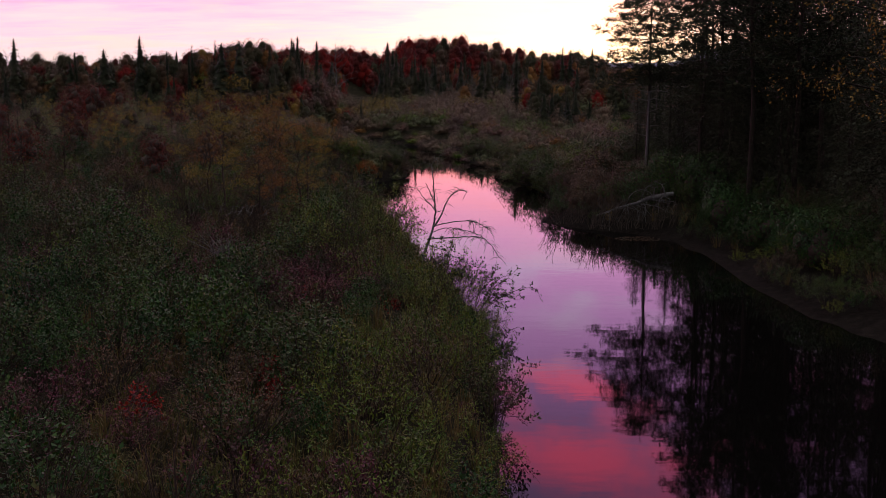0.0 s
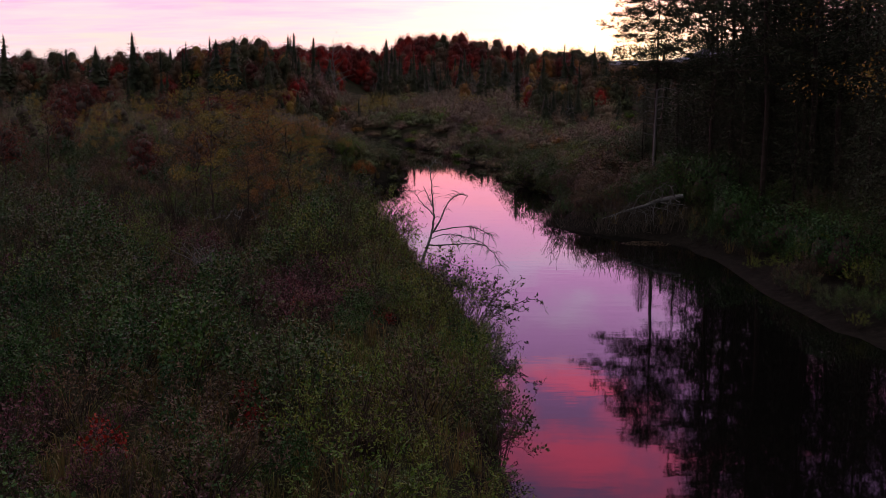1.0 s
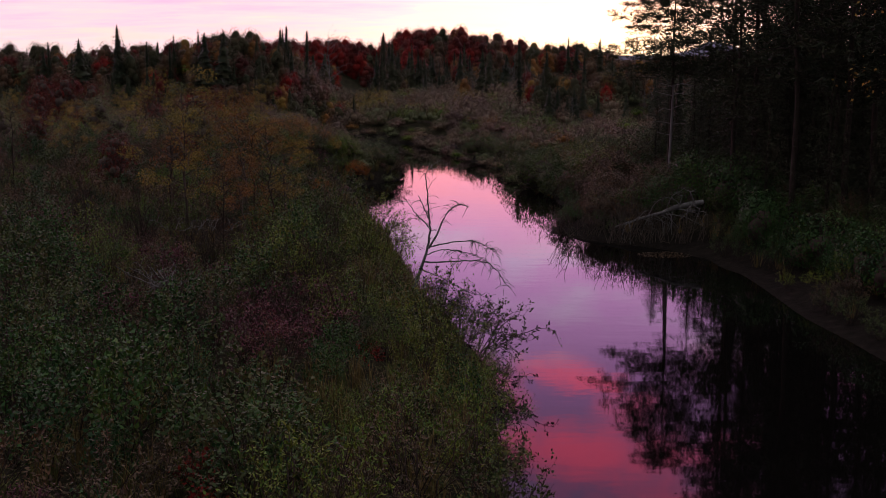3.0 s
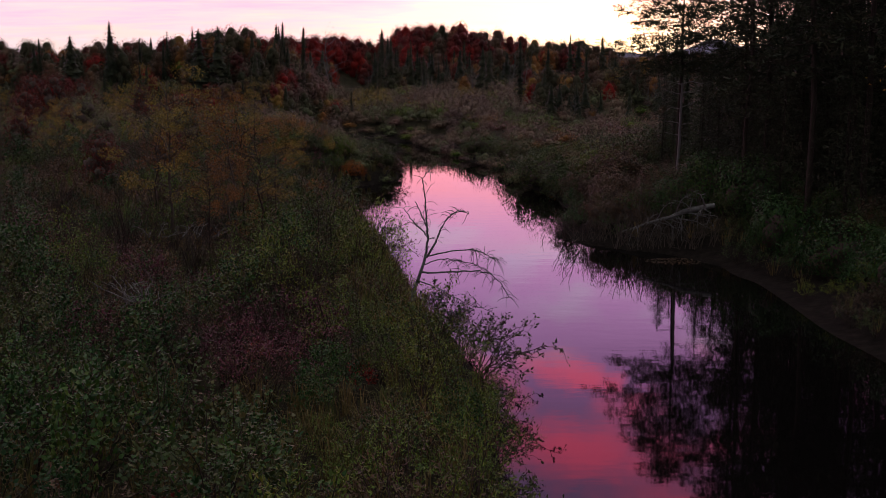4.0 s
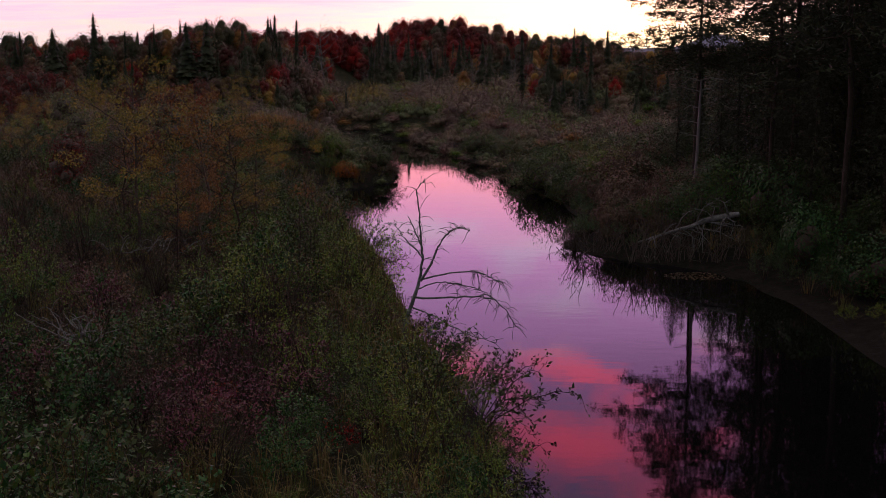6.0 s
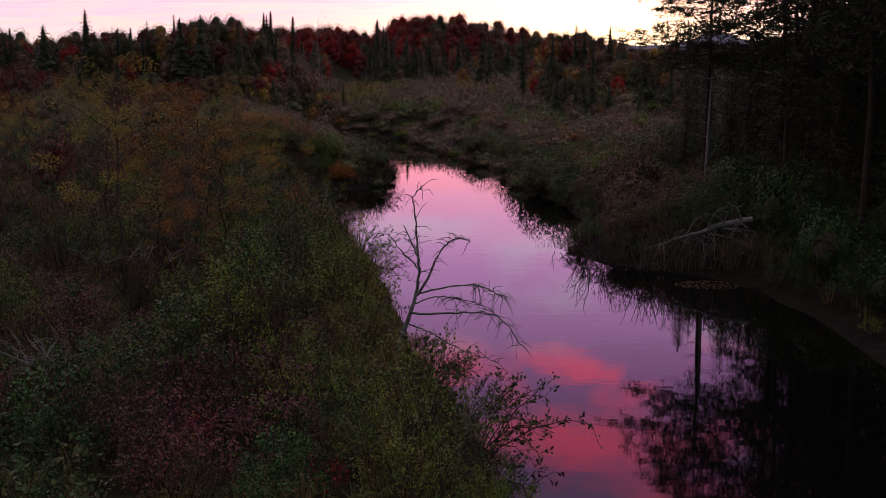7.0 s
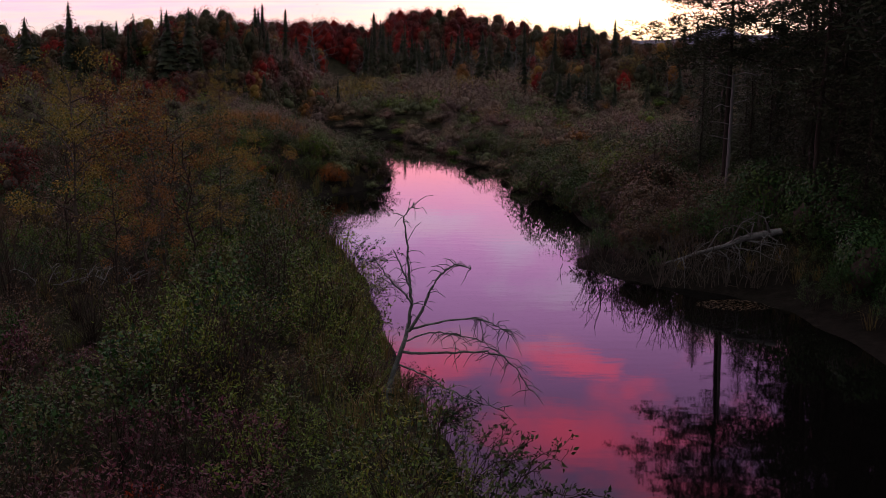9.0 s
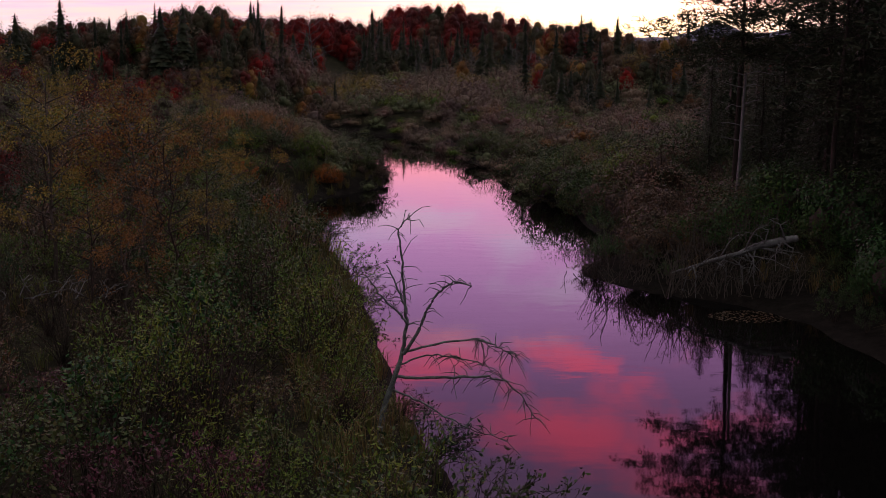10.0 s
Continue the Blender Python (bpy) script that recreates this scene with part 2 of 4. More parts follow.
# ---------------------------------------------------------------- the lie of the land
LEFT_BANK = [(-400, 0.5), (20, 0.9), (29, 1.2), (38, 1.5), (46, 1.6), (54, 0.6), (60, -0.8), (66, -1.6), (76, -3.0), (82, -4.4), (87, -5.6),
             (91, -6.9), (94.5, -8.4), (97, -8.2), (99.5, -7.2), (102, -6.0), (104, -4.6), (105.8, -3.4), (110, -3.3), (114, -3.8), (120, -5.0), (126, -6.4), (132, -8.2), (138, -10), (143, -12.2), (147, -13.4), (149, -13.8)]
RIGHT_BANK = [(-400, 40), (20, 23), (35, 18.5), (44.8, 16.6), (50.6, 14.9), (58.8, 14.3), (65.5, 14.0), (70, 13.2), (73, 11.4), (75, 8.4), (78, 6.4), (80.5, 6.6), (83, 8.6),
              (88, 8.3), (92, 8.0), (96, 8.0), (99, 7.2), (102, 5.9), (110, 5.6), (114, 5.3), (120, 2.8), (127, 1.0), (134, -0.8), (142, -3.2), (146, -7.0), (149, -14.2)]


def between(y, table):
    ys, xs = np.array(table, float).T
    return np.interp(y, ys, xs)


def shore(x, y):
    """Metres from the water's edge: left land, right land (minus: over the water)."""
    return between(y, LEFT_BANK) - x, x - between(y, RIGHT_BANK)


def smooth(v, a, b):
    v = np.clip((v - a) / (b - a), 0, 1)
    return v * v * (3 - 2 * v)


def land(x, y):
    """The ground's height over the water."""
    x, y = np.asarray(x, float), np.asarray(y, float)
    left, right = shore(x, y)
    off = np.maximum(left, right)
    lumps = 0.18 * np.sin(0.9 * x + 1.3 * np.sin(0.7 * y)) * np.cos(0.8 * y + 0.6 * x) + 0.25 * np.sin(0.23 * x + 0.31 * y) * np.sin(0.19 * y - 0.27 * x)
    gentle = 1.0 + 2.4 * np.exp(-(((y - 99) / 6.0) ** 2))
    bank_left = 0.95 * smooth(left / gentle, -0.2, 1.0) + 0.35 * smooth(left, 1.0, 8.0) + 1.1 * smooth(y, 70, 100) * smooth(left, 1.5, 7.0)
    bank_right = 0.65 * smooth(right, 0.0, 2.8) + 0.9 * smooth(right, 2.5, 8.0)
    up = np.where(left > right, bank_left, bank_right) + lumps * smooth(off, 0.5, 3.0)
    up = up + 0.7 * smooth(y, 128, 165) * smooth(off, 0, 12) + 0.6 * smooth(y, 165, 205) + 2.0 * smooth(y, 205, 245)
    hill = (4.6 * np.exp(-(((x + 5.0) / 13.0) ** 2)) + 1.7 * np.exp(-(((x - 9.0) / 9.0) ** 2))) * np.exp(-(((y - 253) / 20.0) ** 2))
    slope = (4.1 + 1.6 * np.exp(-(((x + 24) / 8.0) ** 2))) * smooth(-x, 11, 20) * smooth(y, 141, 158) + (2.2 * smooth(x, 8, 16) + 1.7 * smooth(x, 16.5, 21)) * smooth(y, 140, 158)
    up = up + hill + slope * (1 - 0.85 * smooth(y, 167, 195))
    up = up + 1.1 * np.exp(-(((x + 13.5) / 4.5) ** 2) - ((y - 113) / 8.0) ** 2) * smooth(left, 0.5, 4)
    up = up - 110.0 * smooth(np.hypot(x, y - 60), 330, 2500)
    return np.where(off < 0, -0.9 * smooth(-off, -0.05, 2.0), up)


def part(name, geometry, mat, parent=None, label=""):
    """Links a geometry as one mesh object under a thing or a part."""
    ob = new(name, geometry if isinstance(geometry, bpy.types.Mesh) else geometry.mesh(name, mat))
    if parent is not None:
        ob.parent = parent
    return tagged(ob, label)


class Geo:
    """Collects vertices and faces in arrays."""

    def __init__(self):
        self.points, self.faces, self.count, self.smooth, self.tri = [], [], 0, False, False

    def add(self, points, faces):
        points = np.asarray(points, float).reshape(-1, 3)
        self.faces.append(np.asarray(faces, int) + self.count)
        self.points.append(points)
        self.count += len(points)

    def tube(self, path, radii, sides=5):
        """A tapered limb along a path."""
        path = np.asarray(path, float)
        radii = np.interp(np.linspace(0, 1, len(path)), np.linspace(0, 1, len(radii)), radii)
        along = np.gradient(path, axis=0)
        along /= np.linalg.norm(along, axis=1)[:, None] + 1e-9
        ref = np.where(np.abs(along[:, 2:]) < 0.9, [[0, 0, 1.0]], [[1.0, 0, 0]])
        u = np.cross(along, ref)
        u /= np.linalg.norm(u, axis=1)[:, None] + 1e-9
        v = np.cross(along, u)
        turn = np.linspace(0, 2 * np.pi, sides, endpoint=False)
        ring = u[:, None] * np.cos(turn)[None, :, None] + v[:, None] * np.sin(turn)[None, :, None]
        points = path[:, None] + ring * radii[:, None, None]
        n = len(path)
        a = np.arange(n - 1)[:, None] * sides + np.arange(sides)[None]
        b = np.arange(n - 1)[:, None] * sides + (np.arange(sides)[None] + 1) % sides
        self.add(points, np.stack([a, b, b + sides, a + sides], -1).reshape(-1, 4))

    def leaves(self, at, way, size, wide=0.5, fold=0.12, rng=None, up=0.25, face=None):
        """Folded pointed leaves: where they grow, which way, how long."""
        at, way = np.asarray(at, float), np.asarray(way, float)
        n = len(at)
        size = np.broadcast_to(size, n)[:, None]
        way = way / (np.linalg.norm(way, axis=1)[:, None] + 1e-9)
        side = np.cross(way, rng.normal(size=(n, 3)) * 0.7 + (0, 0, up) if face is None else face)
        side /= np.linalg.norm(side, axis=1)[:, None] + 1e-9
        if self.tri:
            self.add(np.stack([at - side * size * wide * 0.45, at + side * size * wide * 0.45, at + way * size], 1), np.arange(3 * n).reshape(n, 3))
            return
        out = np.cross(way, side)
        mid = at + way * size * 0.45
        quad = np.stack([at, mid + side * size * wide * 0.5 + out * size * fold, at + way * size, mid - side * size * wide * 0.5 + out * size * fold], 1)
        self.add(quad, np.arange(4 * n).reshape(n, 4))

    def shell(self, centre, radii, count, leaf, rng, low=-0.45, wide=0.75, ragged=0.2):
        """The outer foliage of a rounded crown, lumpy, each spray lying along its surface."""
        d = rng.normal(size=(count * 2, 3))
        d /= np.linalg.norm(d, axis=1)[:, None]
        d = d[d[:, 2] > low][:count]
        lump = np.zeros(len(d))
        for k in range(5):
            lump += np.sin(d @ rng.normal(size=3) * (2.2 + 1.3 * k) + rng.uniform(0, 6.28)) / (1.2 + 0.5 * k)
        r = 1 + ragged * 0.5 * lump + rng.normal(size=len(d)) * 0.07
        radii = np.asarray(radii, float)
        face = d / radii + rng.normal(size=d.shape) * 0.2 / radii.mean()
        way = np.cross(face, rng.normal(size=d.shape))
        way[:, 2] += 0.25 * np.linalg.norm(way, axis=1)
        self.leaves(np.asarray(centre) + d * radii * r[:, None], way, leaf * rng.uniform(0.6, 1.3, len(d)), wide, 0.1, rng, face=face)

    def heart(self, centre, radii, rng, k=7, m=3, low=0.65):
        """A ragged lump inside a bush or a lobe of a crown; in dark wood it paints the shade between leaves."""
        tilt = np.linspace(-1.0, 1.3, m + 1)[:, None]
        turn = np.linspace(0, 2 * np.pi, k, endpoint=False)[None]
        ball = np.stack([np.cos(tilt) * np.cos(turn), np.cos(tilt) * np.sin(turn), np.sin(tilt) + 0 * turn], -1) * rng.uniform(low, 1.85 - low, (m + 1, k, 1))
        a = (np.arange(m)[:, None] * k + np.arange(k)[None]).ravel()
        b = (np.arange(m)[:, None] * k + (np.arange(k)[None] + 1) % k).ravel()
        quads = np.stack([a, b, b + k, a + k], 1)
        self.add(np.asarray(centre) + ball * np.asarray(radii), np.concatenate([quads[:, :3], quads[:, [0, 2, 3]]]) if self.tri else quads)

    def skirt(self, at, low, high, wide, narrow, rng, points=11):
        """One ragged tier of a conifer."""
        turn = np.linspace(0, 2 * np.pi, points, endpoint=False) + rng.uniform(0, 1)
        r = wide * rng.uniform(0.35, 1.25, points)
        ring = np.stack([at[0] + np.cos(turn) * r, at[1] + np.sin(turn) * r, low + rng.uniform(-0.12, 0.12, points) * (high - low)], 1)
        top = np.stack([at[0] + np.cos(turn) * narrow, at[1] + np.sin(turn) * narrow, np.full(points, high)], 1)
        k = np.arange(points)
        self.add(np.concatenate([ring, top]), np.stack([k, (k + 1) % points, points + (k + 1) % points, points + k], 1))

    def arrays(self):
        return np.concatenate(self.points), np.concatenate(self.faces)

    def mesh(self, name, mat):
        points, faces = self.arrays()
        me = bpy.data.meshes.new(name)
        me.vertices.add(len(points))
        me.vertices.foreach_set("co", points.astype(np.float32).ravel())
        k = faces.shape[1]
        me.loops.add(faces.size)
        me.loops.foreach_set("vertex_index", faces.astype(np.int32).ravel())
        me.polygons.add(len(faces))
        me.polygons.foreach_set("loop_start", np.arange(0, faces.size, k, dtype=np.int32))
        me.polygons.foreach_set("loop_total", np.full(len(faces), k, np.int32))
        if self.smooth:
            me.polygons.foreach_set("use_smooth", np.ones(len(faces), bool))
        me.update(calc_edges=True)
        me.materials.append(mat)
        return me

    def scattered(self, places):
        """This geometry repeated at poses (x, y, z, turn, scale, tall) in one array pair."""
        points, faces = self.arrays()
        out = Geo()
        out.smooth = self.smooth
        for x, y, z, turn, size, tall in places:
            c, s = np.cos(turn) * size, np.sin(turn) * size
            out.add(np.stack([points[:, 0] * c - points[:, 1] * s + x, points[:, 0] * s + points[:, 1] * c + y, points[:, 2] * size * tall + z], 1), faces)
        return out


def grid_lines(dense, reach):
    """Even steps inside, ever wider ones towards the horizon."""
    outer = np.geomspace(1.5, reach, 26)
    return np.concatenate([dense[0] - outer[::-1], dense, dense[-1] + outer])


def build_ground():
    xs, ys = grid_lines(np.arange(-48, 48.1, 0.8), 2600), grid_lines(np.concatenate([np.arange(10, 150, 0.8), np.arange(150, 290, 2.0)]), 2600)
    gx, gy = np.meshgrid(xs, ys)
    gz = land(gx, gy)
    n, m = len(xs), len(ys)
    a = (np.arange(m - 1)[:, None] * n + np.arange(n - 1)[None]).ravel()
    g = Geo()
    g.add(np.stack([gx, gy, gz], -1), np.stack([a, a + 1, a + n + 1, a + n], 1))
    ob = part("ground", g, SOIL)
    ob.data.polygons.foreach_set("use_smooth", np.ones(len(ob.data.polygons), bool))
    tagged(ob, "dark marshy creek banks of soil, litter and mud", "ground", kind="structure")


def build_water():
    g = Geo()
    g.add([(-120, -450, 0), (60, -450, 0), (60, 165, 0), (-120, 165, 0)], [(0, 1, 2, 3)])
    tagged(part("water", g, WATER), "still dark creek water mirroring the pink sky", "creek", kind="structure")


def build_ridge():
    """A far blue ridge, seen between the pine trunks."""
    xs = np.linspace(60, 560, 80)
    crest = -2 + 16 * np.exp(-(((xs - 318) / 30) ** 2)) + 10 * np.exp(-(((xs - 420) / 60) ** 2)) + 0.5 * np.sin(xs * 0.21)
    g = Geo()
    rows = [np.stack([xs, np.full(80, y), f * crest + (1 - f) * -90], 1) for y, f in ((1250, 0.0), (1350, 0.7), (1450, 1.0), (1700, 0.0))]
    k = (np.arange(3)[:, None] * 80 + np.arange(79)[None]).ravel()
    g.add(np.concatenate(rows), np.stack([k, k + 1, k + 81, k + 80], 1))
    # bluish base colour stands in for the haze before the far woods
    tagged(part("backdrop", g, rough_material("far_blue_woods", [(0.10, 0.10, 0.15), (0.15, 0.15, 0.21), (0.2, 0.19, 0.26)], 0.02, 0.95, 0.2, (1, 1, 1), 0.2)), "distant bluish wooded ridge", "ridge", kind="structure")


build_ground()
build_water()
build_ridge()


# ---------------------------------------------------------------- plants
def curve(a, b, sag, steps, rng, jitter=0.0):
    t = np.linspace(0, 1, steps)[:, None]
    path = np.asarray(a) * (1 - t) + np.asarray(b) * t
    path[:, 2] += (sag * 4 * t * (1 - t))[:, 0]
    if jitter:
        path[1:-1] += rng.normal(size=(steps - 2, 3)) * jitter
    return path


def shrub(seed, tall, wide, stems, twigs, per_twig, leaf, leaf_wide=0.5, bare=0.0, open_=0.35, lite=False):
    """Stems from one root, and twigs near a ragged dome that carry leaves. Returns stems and leaves."""
    rng = np.random.default_rng(seed)
    wood, crown = Geo(), Geo()
    crown.tri = lite
    lean = rng.uniform(0, 2 * np.pi, twigs)
    out = np.sqrt(rng.uniform(0.02, 1, twigs)) * wide * rng.uniform(0.75, 1.15, twigs)
    high = tall * (1 - open_ * (out / wide) ** 2) * rng.uniform(0.45, 1.08, twigs)
    tips = np.stack([np.cos(lean) * out, np.sin(lean) * out, high], 1)
    for k in range(stems):
        tip = tips[k % twigs]
        wood.tube(curve((rng.normal() * 0.08, rng.normal() * 0.08, -0.15), tip * (1, 1, 1.03), 0.12 * tall, 3 if lite else 4, rng, 0.04), (0.016, 0.006), 3)
    reach = 0.28 * tall
    spread = rng.normal(size=(twigs, 3)) * 0.45 + tips / (np.linalg.norm(tips, axis=1)[:, None] + 1e-6) + (0, 0, 0.35)
    spread /= np.linalg.norm(spread, axis=1)[:, None]
    along = rng.uniform(-0.9, 1.0, (twigs, per_twig, 1))
    at = tips[:, None] + spread[:, None] * along * reach * 0.45 + rng.normal(size=(twigs, per_twig, 3)) * 0.058 * tall ** 0.5 * rng.uniform(0.5, 1.3, (twigs, 1, 1))
    way = spread[:, None] * 0.6 + rng.normal(size=(twigs, per_twig, 3)) * 0.7
    at, way = at.reshape(-1, 3), way.reshape(-1, 3)
    keep = (rng.uniform(size=len(at)) > bare) & (at[:, 2] > 0.02)
    face = at * (0.6, 0.6, 0.5) / tall + (0, 0, 0.6) + rng.normal(size=at.shape) * 0.4
    crown.leaves(at[keep], way[keep], leaf * rng.uniform(0.6, 1.25, keep.sum()), leaf_wide, rng=rng, face=face[keep])
    for tip, d in zip(tips, spread) if not lite else ():
        wood.tube([tip - d * reach * 0.6, tip + d * reach * 0.45 + rng.normal(size=3) * 0.05], (0.006, 0.003), 3)
    return wood, crown


def broadleaf(seed, tall, wide, limbs, clumps, per_clump, leaf, bare_below=0.3, thick=0.06, lite=False, tight=1.0):
    """A small tree: tapered trunk, limbs, and a crown of leaf clumps with gaps."""
    rng = np.random.default_rng(seed)
    wood, crown = Geo(), Geo()
    bend = rng.normal(size=2) * 0.05 * tall
    top = np.array([bend[0], bend[1], tall * 0.93])
    trunk = curve((0, 0, -0.3), top, 0, 8, rng, 0.012 * tall)
    wood.tube(trunk[::3] if lite else trunk, (thick, thick * 0.6, thick * 0.15), 4 if lite else 6)
    centres = []
    for k in range(limbs):
        level = bare_below + (0.95 - bare_below) * (k + rng.uniform()) / limbs
        foot = np.array([np.interp(level, np.linspace(0, 1, 8), trunk[:, i]) for i in range(3)])
        turn = k * 2.4 + rng.normal() * 0.4
        belly = np.sin(np.pi * (0.15 + 0.80 * (level - bare_below) / (1 - bare_below)))
        far = wide * belly * rng.uniform(0.6, 1.1)
        tip = foot + (np.cos(turn) * far, np.sin(turn) * far, rng.uniform(0.25, 0.7) * far)
        limb = curve(foot, tip, 0.05 * far, 5, rng, 0.03 * far)
        wood.tube(limb[::2] if lite else limb, (thick * 0.4, thick * 0.08), 3)
        for s in np.linspace(0.35, 1.05, max(1, clumps // limbs)):
            centres.append(foot + (tip - foot) * s + rng.normal(size=3) * 0.16 * wide)
    centres = np.array(centres)
    n = len(centres)
    size = tight * wide * rng.uniform(0.12, 0.26, (n, 1, 1))
    ball = rng.normal(size=(n, per_clump, 3))
    ball /= np.linalg.norm(ball, axis=2)[..., None]
    at = centres[:, None] + ball * size * rng.uniform(0.45, 1.15, (n, per_clump, 1)) * (1, 1, 0.75)
    way = ball * 0.6 + rng.normal(size=ball.shape) * 0.6 - (0, 0, 0.25)
    crown.leaves(at.reshape(-1, 3), way.reshape(-1, 3), leaf * rng.uniform(0.6, 1.3, n * per_clump), 0.62, rng=rng)
    return wood, crown


def dome_bush(seed, tall, wide, count, leaf, stems=4, heart=0.0, dense=0.0):
    """A rounded bush of the distance: several overlapping domes of foliage on short stems."""
    rng = np.random.default_rng(seed)
    wood, crown = Geo(), Geo()
    crown.tri = True
    for k in range(4):
        turn, off = k * 1.7 + rng.uniform(0, 1), (0.0 if k == 0 else 0.5 * wide)
        r = wide * (0.75 if k == 0 else rng.uniform(0.4, 0.6))
        high = tall * (1.0 if k == 0 else rng.uniform(0.6, 0.9))
        crown.shell((np.cos(turn) * off, np.sin(turn) * off, high * 0.42), (r, r, high * 0.56), int(count * (0.4 if k == 0 else 0.2)), leaf, rng, -0.6, 0.8, 0.3)
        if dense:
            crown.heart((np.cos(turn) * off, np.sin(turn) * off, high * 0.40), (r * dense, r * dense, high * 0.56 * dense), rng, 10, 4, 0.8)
        # dark lump in the wood colour, standing in for shade inside the bush
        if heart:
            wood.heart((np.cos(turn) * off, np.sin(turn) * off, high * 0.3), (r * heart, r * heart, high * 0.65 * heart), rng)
    for _ in range(stems):
        wood.tube(curve((0, 0, -0.1), (rng.normal() * 0.4 * wide, rng.normal() * 0.4 * wide, tall * rng.uniform(0.7, 1.05)), 0, 3, rng, 0.03), (0.03, 0.01), 3)
    return wood, crown


def round_tree(seed, tall, wide, count, leaf, lobes=6, hearts=0.36, ragged=0.34):
    """A round-headed tree of the distance: short trunk, limbs into lobes of foliage with gaps between them."""
    rng = np.random.default_rng(seed)
    wood, crown = Geo(), Geo()
    crown.tri = True
    wood.tube(curve((0, 0, -0.5), (rng.normal() * 0.1, rng.normal() * 0.1, tall * 0.8), 0, 4, rng, 0.04), (0.10, 0.03), 5)
    for k in range(lobes):
        level = 0.24 + 0.54 * k / max(1, lobes - 1)
        off = wide * 0.5 * (1.15 - level) * rng.uniform(0.7, 1.2) if k < lobes - 1 else 0.0
        turn = k * 2.4 + rng.uniform(-0.4, 0.4)
        spot = np.array([np.cos(turn) * off, np.sin(turn) * off, tall * level])
        r = wide * rng.uniform(0.42, 0.62)
        wood.tube([(0, 0, tall * level * 0.6), spot], (0.045, 0.015), 3)
        crown.shell(spot, (r, r, min(r, tall * 0.27) * rng.uniform(0.8, 1.05)), count // lobes, leaf, rng, -0.75, 0.8, ragged)
        # large lumps fill the foliage, small dark ones in the wood paint shade
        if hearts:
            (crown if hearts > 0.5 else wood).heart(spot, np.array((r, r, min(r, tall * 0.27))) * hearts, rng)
    return wood, crown


